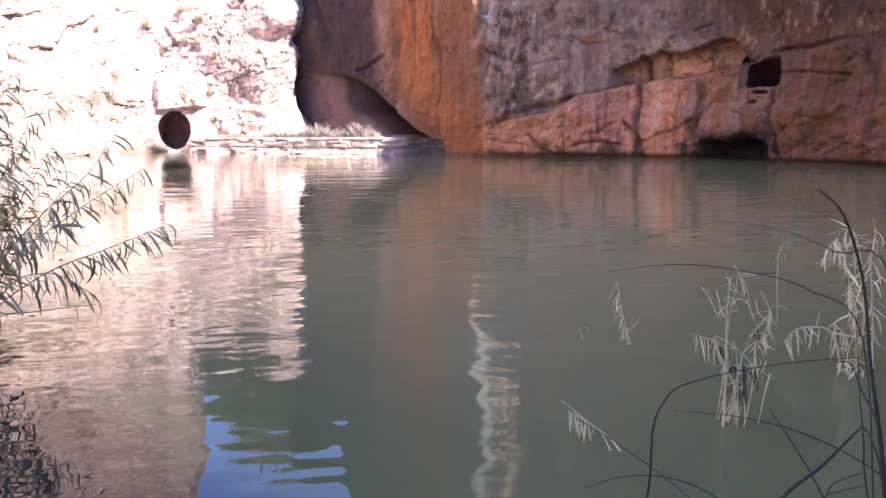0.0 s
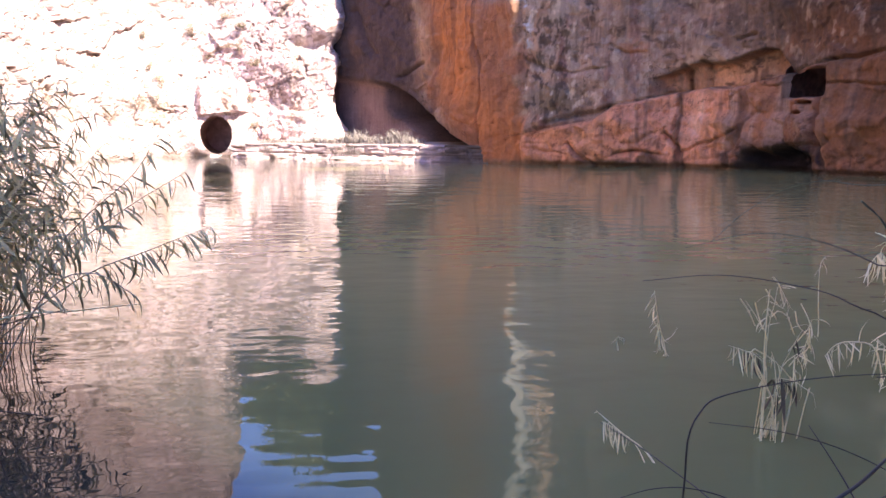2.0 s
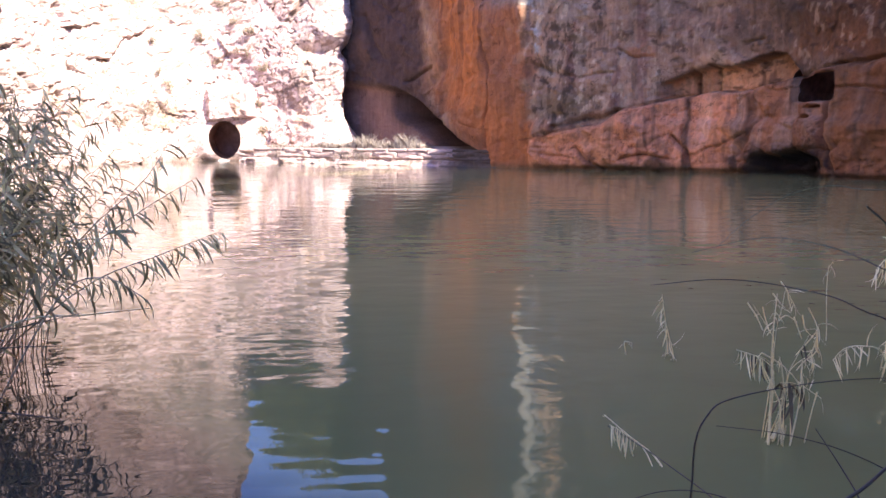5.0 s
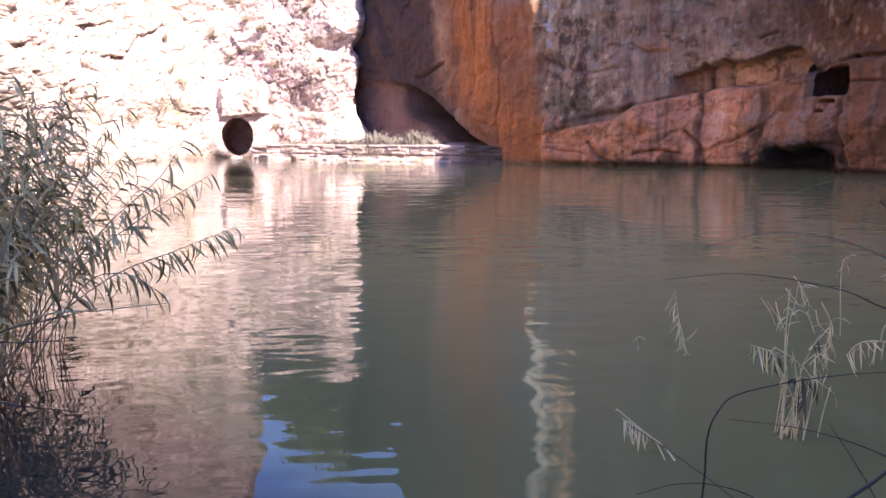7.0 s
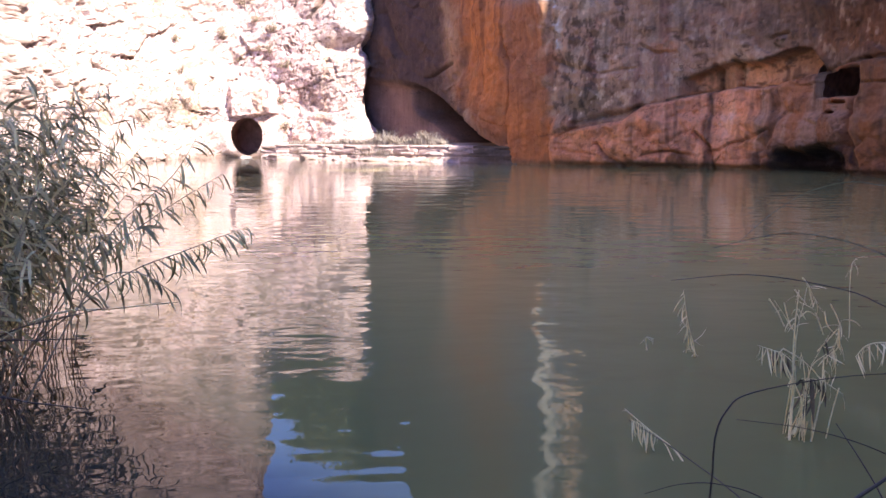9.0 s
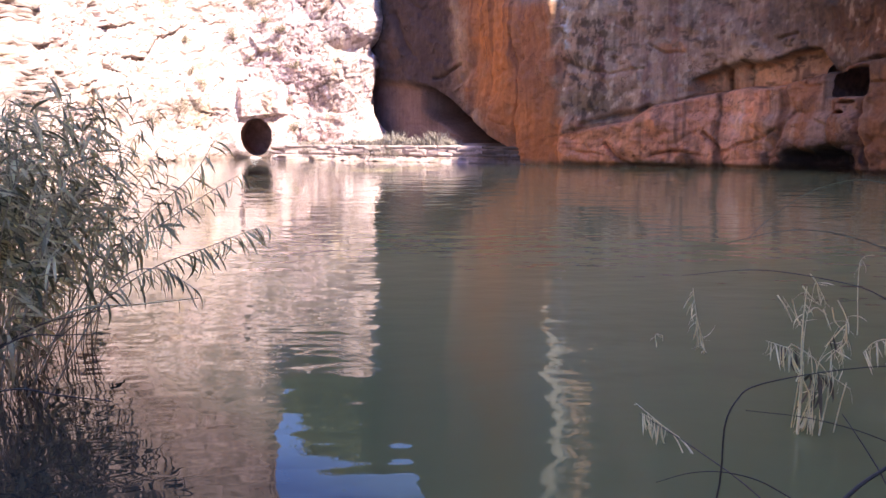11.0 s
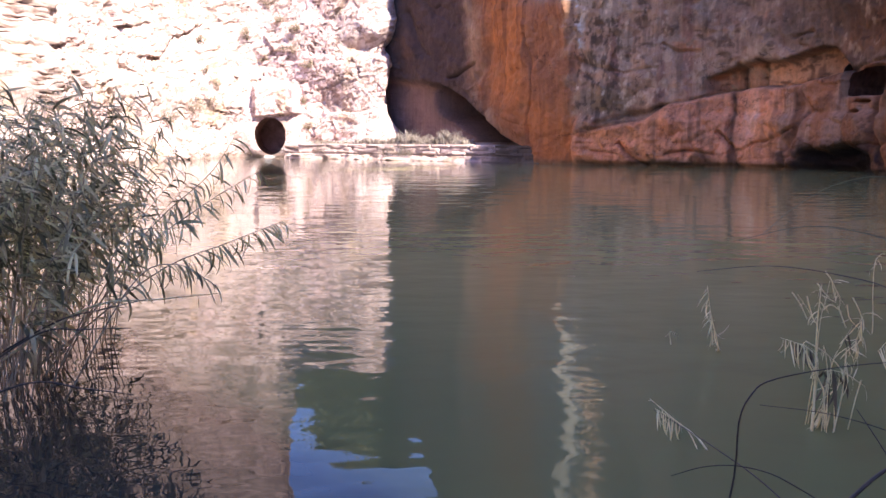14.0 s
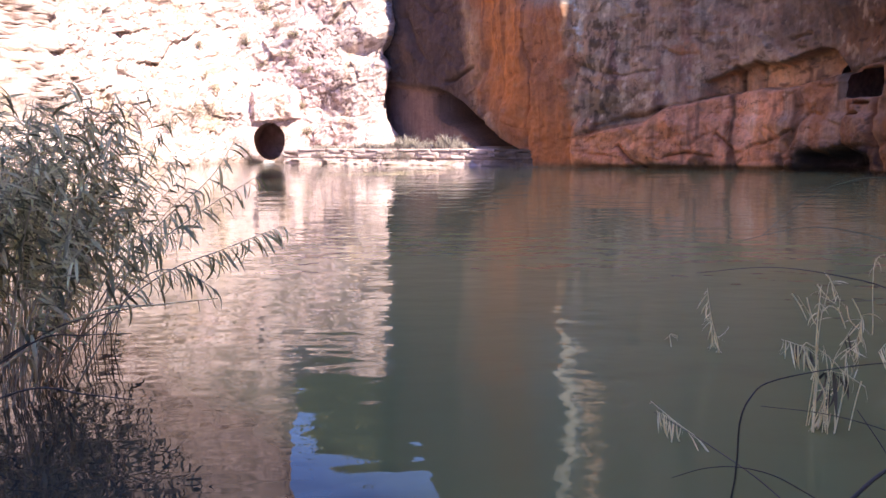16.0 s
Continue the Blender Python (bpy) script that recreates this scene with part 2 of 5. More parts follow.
    bp = N("ShaderNodeBump")
    bp.inputs["Distance"].default_value = 1.0
    L(math_node("MULTIPLY", patch, near), bp.inputs["Strength"])
    L(height, bp.inputs["Height"])
    L(bp.outputs[0], bs.inputs["Normal"])
    return m


SUNLIT_DARK_FROM = 40.0
ROCK_PALE = rock_material("sunlit_limestone", 10.0, 0.05, 0.70, 1.28, 0.5, 0.5, 0.54)
ROCK_RED = rock_material("red_grey_rock", 9.0, 0.05, 0.68, 1.36, 0.7, -0.35)
ROCK_DARK = plain_material("tunnel_rock", (0.36, 0.24, 0.21), 0.9, 0.4, 3)
STONE = rock_material("weathered_ledge_stone", 8.0, 0.04)
WATER = water_material()
SOIL = plain_material("bank_soil", (0.11, 0.085, 0.062), 0.95, 0.4, 4)
FOAM = plain_material("foaming_water", (0.30, 0.30, 0.30), 0.4, 0.2, 20)
LEAF_GREEN = plain_material("reed_leaf", (0.25, 0.238, 0.112), 0.5, 0.2, 20, 0.3, 0.5, (0.80, 0.735, 0.43), 0.42)
STEM_GREEN = plain_material("reed_stem", (0.54, 0.46, 0.31), 0.5, 0.25, 20, 0.4)
LEAF_DRY = plain_material("dry_leaf", (0.95, 0.88, 0.53), 0.4, 0.1, 20, 0.6, 0.1, (0.88, 0.76, 0.43), 0.25)
LEAF_WITHERED = plain_material("withered_leaf", (0.085, 0.07, 0.045), 0.6, 0.3, 20, 0.4)
BLADE_DARK = plain_material("dark_rush", (0.045, 0.042, 0.033), 0.5, 0.3, 30, 0.35)
GRASS = plain_material("ledge_grass", (0.215, 0.185, 0.165), 0.7, 0.3, 9, 0.25, 0.2)
SHRUB = plain_material("shrub_leaf", (0.19, 0.15, 0.11), 0.7, 0.3, 9, 0.25, 0.2)
TREE_LEAF = plain_material("tree_leaf", (0.085, 0.088, 0.042), 0.6, 0.3, 9, 0.3, 0.2)
BARK = plain_material("bark", (0.16, 0.12, 0.09), 0.9, 0.3, 14)

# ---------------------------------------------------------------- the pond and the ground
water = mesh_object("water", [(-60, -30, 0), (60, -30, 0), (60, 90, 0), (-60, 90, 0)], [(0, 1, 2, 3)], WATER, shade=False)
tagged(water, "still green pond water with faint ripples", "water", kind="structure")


def ground_z(x, y):
    """Height of the bank and the pond bed."""
    p = np.stack([x, y, 0 * x], 1)
    left = smooth(-2.3, -4.0, x)
    shore = 2.5 + 0.4 * vnoise(p * 0.5, 3) + 3.0 * left
    mound = 0.35 * smooth(-3.0, -3.9, x + 0.3 * vnoise(p * 0.9, 4)) * smooth(7.2, 5.2, y) * smooth(0.5, 2.2, y)
    z = 0.25 + mound - (1.9 + mound) * smooth(-0.7, 1.2, y - shore) + 0.05 * vnoise(p * 1.7, 5) + 0.03 * vnoise(p * 6, 6)
    return np.where(np.abs(x) + np.abs(y) > 120, -0.6, z)


gx = np.concatenate([np.linspace(-3000, -60, 8), np.linspace(-40, -9, 16), np.linspace(-8, 6, 94), np.linspace(8, 40, 16), np.linspace(60, 3000, 8)])
gy = np.concatenate([np.linspace(-3000, -60, 8), np.linspace(-40, -2, 20), np.linspace(-1.5, 9, 71), np.linspace(11, 40, 12), np.linspace(60, 3000, 8)])
GX, GY = np.meshgrid(gx, gy)
ground = mesh_object("ground", np.stack([GX.ravel(), GY.ravel(), ground_z(GX.ravel(), GY.ravel())], 1), grid_faces(len(gy), len(gx)), SOIL)
tagged(ground, "brown earth bank and pond bed", "ground", kind="structure")


# ---------------------------------------------------------------- cliffs
def cliff(name, plan, step_at, lows, top_at, shape, tint, mat, cut=None, label=""):
    """A rock face over a plan line. lows: fine heights; then up to top_at in coarser rows, then back over the plateau."""
    line, tang = resample(spline(plan), step_at)
    cols = len(line)
    nor = np.stack([tang[:, 1], -tang[:, 0]], 1)
    top = top_at(line)
    zs = [np.full(cols, z) for z in lows]
    for k in range(1, 71):
        zs.append(lows[-1] + (top - lows[-1]) * k / 70)
    Z = np.array(zs)
    rows = len(Z)
    X = np.repeat(line[None, :, 0], rows, 0)
    Y = np.repeat(line[None, :, 1], rows, 0)
    NX, NY = np.repeat(nor[None, :, 0], rows, 0), np.repeat(nor[None, :, 1], rows, 0)
    q = np.stack([X.ravel(), Y.ravel(), Z.ravel()], 1)
    out, lift = shape(q)
    v = q + np.stack([NX.ravel() * out, NY.ravel() * out, lift], 1)
    col = tint(q, out)
    grid = v.reshape(rows, cols, 3)
    cgrid = col.reshape(rows, cols, 3)
    extra, cextra = [], []
    away = line - np.array((1.0, 20.0))
    away /= np.hypot(away[:, 0], away[:, 1])[:, None]
    for dist, up in ((1.5, 0.3), (6, 1.0), (25, 2.0), (110, 3.0)):
        e = grid[-1].copy()
        e[:, :2] += away * dist
        e[:, 2] += up + 0.6 * vnoise(e * 0.3, 9)
        extra.append(e)
        cextra.append(cgrid[-1])
    grid = np.concatenate([grid, np.array(extra)], 0)
    cgrid = np.concatenate([cgrid, np.array(cextra)], 0)
    faces = grid_faces(len(grid), cols)
    flat = grid.reshape(-1, 3)
    if cut is not None:
        plain = np.concatenate([q, np.full((4 * cols, 3), 99.0)], 0)
        cen = plain[faces].mean(1)
        faces = faces[~cut(cen)]
    ob = mesh_object(name, flat, faces, mat, colours=cgrid.reshape(-1, 3))
    return tagged(ob, label, "cliff", kind="structure"), line, nor


def mix(a, b, w):
    return a + (np.array(b) - a) * w[:, None]


# pale cliff, in full sun
TUN = (-12.15, 1.38)
LEFT_PLAN = [(-27, -16), (-25, 4), (-22, 24), (-18.9, 40.8), (-17.5, 46), (-16.2, 49.6), (-14.4, 51.9), (-12.2, 52.6), (-9.0, 52.0), (-6.2, 51.3), (-4.95, 51.15), (-4.72, 51.8), (-5.6, 54.5), (-9, 61)]


def pale_scribbles(q):
    """Thin broken crack lines of the pale rock at three sizes: strength, width and depth."""
    x, y, z = q.T
    out = []
    for sc, wide, deep_by, sd in ((0.55, 0.035, 0.22, 161), (1.3, 0.05, 0.14, 165), (2.8, 0.08, 0.08, 169)):
        p = np.stack([x + 0.4 * z, y, 1.6 * z - 0.35 * x], 1) * sc
        level = fbm(p, 4, sd, 0.55)
        there = smooth(-0.02, 0.3, fbm(q * 0.55 * sc, 3, sd + 2))
        out.append((np.exp(-(level / wide) ** 2) * there, wide, deep_by))
    return out


def left_shape(q):
    x, y, z = q.T
    big = 0.6 * fbm(q * 0.13, 3, 14)
    warp = 0.22 * np.stack([fbm(q * 0.9, 3, 5), fbm(q * 0.9, 3, 6), fbm(q * 0.9, 3, 7)], 1)
    patch = smooth(-0.3, 0.4, fbm(q * 0.35, 2, 15))
    rough = fbm(q * 1.9, 5, 41, 0.6)
    slant = np.stack([x + 0.55 * z, y, 1.5 * z - 0.45 * x], 1) + 0.35 * warp
    d = big + (0.02 + 0.035 * patch) * rough
    # broken angular faces at four sizes, with open joints only here and there
    for sc, step, lean, open_joint, sd in ((0.30, 0.26, 0.20, 0.0, 21), (0.75, 0.13, 0.12, 0.22, 31), (1.7, 0.07, 0.06, 0.3, 35), (3.6, 0.04, 0.03, 0.4, 38)):
        f1, f2, rnd, tilt = cells(slant * sc, sd)
        here = 0.35 + 0.65 * patch if sc > 0.5 else 1.0
        d += here * (step * (rnd - 0.5) + lean * tilt / sc * 0.5)
        gape = smooth(0.0, 0.45, fbm(q * 0.7 * sc, 2, sd + 50))
        d -= here * gape * open_joint * step * np.exp(-((f2 - f1) / 0.05) ** 2)
    # short ragged cracks and overhanging lips, thin and broken
    for lines, wide, deep_by in pale_scribbles(q):
        d -= deep_by * lines
    lip = (z * 1.0 - 0.25 * x + 0.5 * fbm(q * 0.5, 3, 95)) / 0.62
    d += (0.05 + 0.09 * patch) * (0.5 - lip % 1.0) * smooth(-0.1, 0.35, fbm(q * np.array((0.5, 0.5, 0.9)), 3, 96))
    d -= (0.01 + 0.05 * smooth(-5, -10, x)) * z + (0.03 + 0.22 * smooth(-6, -9, x)) * np.clip(z - 10, 0, 30)
    # long slanting ledges towards the open end
    band = np.abs(((z - 0.22 * (x + 19) + 0.25 * fbm(q * 0.6, 2, 17)) / 1.15) % 1.0 - 0.5)
    d += smooth(-15.5, -17, x) * 0.16 * smooth(0.44, 0.5, band) * smooth(0.0, 0.4, fbm(q * 0.7, 2, 19)) * -smooth(-0.3, 0.5, rough)
    # foot of loose rock
    d += 1.2 * smooth(2.2, 0.0, z) * smooth(-12.9, -15.5, x)
    # calm rock round the tunnel, with a squared brow over it
    r = np.hypot(x - TUN[0], z - TUN[1])
    w = smooth(2.4, 1.3, r)
    d = d * (1 - w) + 0.1 * w
    brow = smooth(2.50, 2.60, z - 0.08 * (x + 12)) * smooth(4.7, 4.2, z) * smooth(-13.3, -13.0, x) * smooth(-10.2, -10.5, x)
    d = d * (1 - brow) + (0.5 + 0.10 * rough) * brow
    lift = 0.12 * fbm(q * 1.3, 3, 51)
    # swelling rock over a pinched waist at the free end
    end = smooth(-8.5, -6, x) * (y > 50)
    d = d * (1 - 0.4 * end)
    d += end * (0.3 * bump(z, 8.2, 1.1) - 0.55 * bump(z, 6.55, 0.45) + 0.6 * smooth(2.7, 0.8, z))
    d += 0.45 * smooth(-6.2, -5.0, x) * (y > 50) * smooth(3.4, 0.8, z)  # scree at the free end
    return d, lift * smooth(0, 1, z) * (1 - w)


def left_tint(q, d):
    x, y, z = q.T
    c = np.tile(np.array((0.60, 0.48, 0.46)), (len(q), 1))
    n = fbm(q * 0.45, 4, 61)
    c = mix(c, (0.58, 0.43, 0.43), smooth(0.0, 0.7, n))
    m = fbm(q * np.array((0.8, 0.8, 0.35)), 4, 71)
    c = mix(c, (0.58, 0.42, 0.28), 0.6 * smooth(0.35, 0.9, m))
    k = fbm(q * 1.6, 4, 81)
    warp = 0.22 * np.stack([fbm(q * 0.9, 3, 5), fbm(q * 0.9, 3, 6), fbm(q * 0.9, 3, 7)], 1)
    slant = np.stack([x + 0.55 * z, y, 1.5 * z - 0.45 * x], 1) + 0.35 * warp
    for sc, sd, amount in ((0.75, 31, 0.6), (1.7, 35, 0.55)):
        f1, f2, rnd, tilt = cells(slant * sc, sd)
        where = smooth(0.0, 0.5, fbm(q * 0.6 * sc, 2, sd + 50))
        c = mix(c, (0.24, 0.165, 0.14), 0.5 * amount * np.exp(-((f2 - f1) / 0.05) ** 2) * where)
        c = c * (1 + 0.22 * (rnd - 0.5))[:, None]
    for lines, wide, deep_by in pale_scribbles(q):
        c = mix(c, (0.20, 0.125, 0.105), 0.85 * lines)
    c = mix(c, (0.36, 0.25, 0.23), 0.55 * smooth(0.45, 1.0, k))
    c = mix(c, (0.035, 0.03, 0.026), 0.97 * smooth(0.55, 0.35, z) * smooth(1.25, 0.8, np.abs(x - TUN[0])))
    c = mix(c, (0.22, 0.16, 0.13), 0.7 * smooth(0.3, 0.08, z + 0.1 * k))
    # the upper wall is darker, streaked and patched with brown growth
    up = smooth(11.6, 13.4, z + 0.8 * n)
    mid = smooth(8.4, 9.4, z) * (1 - up)
    c = mix(c, (0.17, 0.11, 0.09), 0.75 * mid * smooth(0.12, 0.42, fbm(np.stack([slant[:, 0] * 0.9, y * 0.9, slant[:, 2] * 1.5], 1), 4, 211, 0.6)))
    c = mix(c, (0.32, 0.235, 0.205), 0.8 * up)
    c = mix(c, (0.08, 0.062, 0.05), 0.9 * up * smooth(-0.05, 0.3, fbm(q * np.array((1.1, 1.1, 0.5)), 4, 83, 0.6)))
    c = mix(c, (0.19, 0.14, 0.115), 0.75 * smooth(13.5, 17.0, z + 1.5 * n))
    # duller, darker rock at the foot beyond the tunnel
    c = c * (1 - 0.25 * smooth(-13.0, -14.2, x) * smooth(4.6, 3.0, z + 0.6 * n))[:, None]
    # small ragged chips and pits, in drifts
    fine = fbm(np.stack([slant[:, 0] * 2.4, y * 2.4, slant[:, 2] * 4.2], 1), 3, 87, 0.6)
    c = mix(c, (0.25, 0.17, 0.15), 0.8 * smooth(0.30, 0.62, fine + 0.35 * fbm(q * 0.5, 2, 89)))
    c = mix(c, (0.44, 0.32, 0.31), 0.5 * smooth(0.1, 0.5, -fine))
    return np.clip(c, 0.02, 0.9)


def left_top(line):
    lat = line[:, 0] / np.maximum(line[:, 1], 5)
    high = 14.8 + 1.9 * smooth(-0.168, -0.19, lat) + 13.7 * smooth(-0.222, -0.25, lat)
    # unseen near end, set high to hold back sky light
    return np.where(line[:, 1] < 30, 36.0 - 10 * smooth(10, 28, line[:, 1]), high) + 1.2 * vnoise(np.stack([line[:, 0], line[:, 1], 0 * line[:, 0]], 1) * 0.5, 4)


def left_cut(c):
    return (np.hypot(c[:, 0] - TUN[0], (c[:, 2] - TUN[1]) * np.where(c[:, 2] > TUN[1], 0.95, 0.80)) < 1.0) & (c[:, 1] > 50)


lows = np.concatenate([[-1.2, -0.4], np.arange(0, 10.5, 0.058)])
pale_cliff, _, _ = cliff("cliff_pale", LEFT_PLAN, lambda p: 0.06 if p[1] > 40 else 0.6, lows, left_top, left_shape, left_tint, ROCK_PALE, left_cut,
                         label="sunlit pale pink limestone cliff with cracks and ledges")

# red and grey cliff, shaded by an unseen stretch added past (17.2, 31.0)
RIGHT_PLAN = [(-10, 57), (-5.6, 53.3), (-1.8, 49.4), (1.5, 45.7), (3.4, 43.2), (5.2, 41.0), (8.3, 39.6), (11.9, 38.2), (13.9, 36.2), (15.8, 33.2), (17.2, 31.0),
              (19.4, 27.6), (21.8, 20), (22.5, 8), (21, -6), (16, -18), (2, -24), (-16, -20)]


UNDER = [(-9, 5.1), (-5.24, 4.95), (-2.95, 4.62), (-1.65, 4.27), (-0.13, 3.36), (1.12, 2.37), (2.27, 1.32), (3.5, 0.5)]
ORANGE_L = [(0.3, 40), (0.19, 8.74), (0.35, 5.66), (0.5, 4.1), (1.26, 2.83), (2.82, 1.03), (3.3, -1)]
ORANGE_R = [(4.5, 40), (4.64, 7.79), (4.84, 5.12), (5.02, 2.43), (5.16, -1)]
SEAM = [(4.6, 1.45), (5.21, 1.48), (6.84, 1.89), (8.3, 2.22), (9.24, 2.86), (10.18, 2.97), (11.54, 3.38), (12.54, 3.54), (13.44, 3.54), (14.38, 3.76),
        (15.06, 4.05), (16.06, 4.35), (17.2, 4.6), (24, 5)]
NOTCH = [(10.6, 3.95), (11.17, 4.18), (11.98, 4.55), (12.68, 4.74), (13.31, 4.64), (13.91, 4.96), (14.33, 5.2), (14.68, 4.99), (15.02, 4.3), (15.1, 4.0)]
CRACKS = [  # line, half width, depth
    ([(3.11, 6.42), (3.43, 4.71), (3.5, 3.59), (3.33, 2.47), (3.29, 1.0)], 0.06, 0.25),
    ([(11.38, 1.57), (12.06, 0.87), (12.24, 0.0)], 0.09, 0.35),
    ([(7.23, 1.04), (7.74, 0.44), (8.48, 0.05)], 0.08, 0.3),
    ([(12.63, 0.88), (13.35, 1.26), (13.9, 1.75)], 0.07, 0.25),
    ([(5.27, 4.95), (6.4, 4.5), (7.27, 4.36), (8.71, 4.5)], 0.09, 0.15),
    ([(6.2, 1.95), (7.4, 2.3), (8.4, 2.5), (9.0, 2.75)], 0.16, 0.35),
    ([(11.85, 3.3), (11.92, 2.4), (11.79, 1.6)], 0.09, 0.22),
    ([(11.98, 4.55), (12.0, 3.5)], 0.10, 0.38),
    ([(12.62, 4.7), (12.58, 3.55)], 0.09, 0.34),
    ([(16.06, 4.4), (16.07, 2.9), (16.05, 1.6), (16.35, 0.2)], 0.09, 0.4),
    ([(16.1, 3.5), (16.8, 3.42), (17.6, 3.3)], 0.06, 0.2),
    ([(8.9, 5.6), (9.5, 5.25), (10.4, 5.2)], 0.06, 0.18),
    ([(13.6, 5.6), (14.0, 5.75)], 0.07, 0.3),
    ([(1.39, 8.47), (1.54, 6.68), (0.96, 4.97), (0.5, 4.25)], 0.22, 0.22),
    ([(-1.2, 4.6), (-0.4, 4.9), (0.3, 5.3)], 0.10, 0.3),
    ([(1.7, 2.8), (2.4, 2.2), (2.9, 2.0)], 0.05, 0.1),
    ([(-3.4, 8.5), (-3.0, 7.0), (-2.6, 6.2)], 0.2, 0.3),
    ([(9.24, 0.55), (10.2, 0.75), (11.3, 0.55)], 0.07, 0.25),
    ([(5.3, 0.75), (6.2, 0.65), (7.2, 0.55)], 0.06, 0.12),
]


def cave_mask(x, z):
    """The cave's mouth and the small holes under it, 0 to 1."""
    top = 4.10 + 0.16 * (x - 15.1) * 0.4
    main = smooth(0, 0.08, x - 15.03) * smooth(0, 0.08, 16.03 - x) * smooth(0, 0.08, z - 2.90) * smooth(0, 0.10, top - z)
    slit = smooth(1.2, 0.8, np.hypot((x - 15.65) / 0.22, (z - 2.74) / 0.07))
    hole = smooth(1.2, 0.8, np.hypot((x - 15.5) / 0.16, (z - 2.33) / 0.06))
    return main, np.maximum(slit, hole)


def red_scribbles(q):
    """Thin broken crack lines of the red rock at three sizes: strength and depth."""
    x, y, z = q.T
    _, seam = line_distance(x, z, SEAM)
    out = []
    for sc, wide, deep_by, sd in ((0.35, 0.016, 0.14, 171), (0.9, 0.025, 0.06, 175), (2.1, 0.05, 0.035, 179)):
        p = np.stack([x - 0.25 * z, y, 1.3 * z - 0.30 * x], 1) * sc
        level = fbm(p, 4, sd, 0.55)
        there = smooth(0.15, 0.45, fbm(q * 0.5 * sc, 3, sd + 2)) * smooth(4.6, 5.4, x) * (0.25 + 0.75 * smooth(0.2, -0.1, seam))
        out.append((np.exp(-(level / wide) ** 2) * there, deep_by))
    return out


def right_shape(q):
    x, y, z = q.T
    front = smooth(60, 56, y) * (y > 25)
    d = 0.45 * fbm(q * 0.15, 3, 12)
    rough = fbm(q * np.array((1.1, 1.1, 0.9)), 5, 22, 0.55)
    d += 0.11 * rough + 0.05 * fbm(q * np.array((2.2, 2.2, 3.2)), 3, 24)
    c1, c2, rnd, tilt = cells(q * np.array((0.45, 0.45, 0.6)) + 0.3 * np.stack([fbm(q * 0.7, 3, 32)] * 3, 1), 42)
        # rust-coloured buttress with vertical folds
    _, ol = line_distance(x, z, ORANGE_L)
    _, orr = line_distance(x, z, ORANGE_R)
    orange = smooth(-0.3, 0.5, ol) * smooth(0.25, -0.15, orr)
    d += 0.38 * bump(x, 2.9, 1.9) + orange * 0.2 * fbm(q * np.array((0.75, 0.75, 0.10)), 3, 52, 0.42)
    d += (1 - 0.8 * orange) * (0.10 * (rnd - 0.5) + 0.10 * tilt)
    d -= 0.32 * smooth(4.85, 5.2, x) * smooth(2.0, 2.5, z)
    # proud lower mass under the slanting seam, paler panel set back above it
    sdist, seam = line_distance(x, z, SEAM)
    lower = smooth(0.05, -0.12, seam) * smooth(4.9, 5.3, x)
    d += 0.42 * lower * smooth(4.9, 7.5, x) + lower * 0.09 * fbm(q * 1.5, 4, 62)
    b1, b2, brnd, btilt = cells(q * np.array((1.0, 1.0, 1.5)) + 0.4 * np.stack([fbm(q * 1.2, 3, 33)] * 3, 1), 45)
    blocky = smooth(-0.1, 0.5, fbm(q * 0.4, 2, 36)) * (0.3 + 0.7 * lower)
    d += blocky * (0.14 * (brnd - 0.5) - 0.05 * np.exp(-((b2 - b1) / 0.05) ** 2))
    d -= 0.5 * np.exp(-(sdist / 0.10) ** 2) * smooth(5.0, 6.5, x) * (0.55 + 0.45 * vnoise(q * 0.8, 72))
    _, nt = line_distance(x, z, NOTCH)
    panel = smooth(0.0, -0.10, nt) * smooth(-0.02, 0.08, seam) * smooth(10.6, 11.4, x) * smooth(15.3, 15.0, x)
    d -= 1.05 * panel
    d -= 0.20 * smooth(11.9, 12.0, x) * smooth(13.4, 12.0, x) * lower * smooth(3.2, 2.0, z)
    bed = np.abs(((z - 0.10 * x + 0.12 * fbm(q * 0.8, 2, 91)) / 0.42) % 1.0 - 0.5)
    d -= 0.10 * lower * smooth(0.40, 0.5, bed) * smooth(0.0, 0.5, fbm(q * np.array((0.5, 0.5, 1.2)), 2, 92)) * smooth(2.0, 1.0, z)
    # mass beyond the cave
    d += 0.30 * smooth(16.0, 16.25, x) * smooth(4.6, 4.2, z)
    d -= 0.14 * orange * np.clip(z - 7, 0, 12)
    for pts, wid, dep in CRACKS:
        cd, _ = line_distance(x + 0.05 * rough, z, pts)
        d -= dep * np.exp(-(cd / wid) ** 2)
    # hollow at the waterline and thin undercut along it
    d -= 1.7 * smooth(14.15, 14.5, x) * smooth(16.0, 15.75, x) * smooth(1.1, 0.55, z + 0.35 * rough)
    d -= 0.25 * smooth(0.22, 0.05, z) * smooth(5, 6, x)
    # great undercut where the face turns away
    _, un = line_distance(x, z, UNDER)
    d -= (0.7 + 1.9 * smooth(-3.0, 0.2, x)) * smooth(0.10, -0.7, un) * smooth(3.7, 3.2, x)
    slab = smooth(-0.2, -0.5, un) * smooth(3.7, 3.2, x)
    d = d * (1 - 0.75 * slab) + slab * (-0.45)
    # deep slanting cleft between the overhang and the slab
    d -= 2.6 * smooth(-2.4, -1.0, x) * smooth(0.05, -0.12, un) * smooth(-1.75, -1.25, un) * smooth(3.7, 3.2, x)
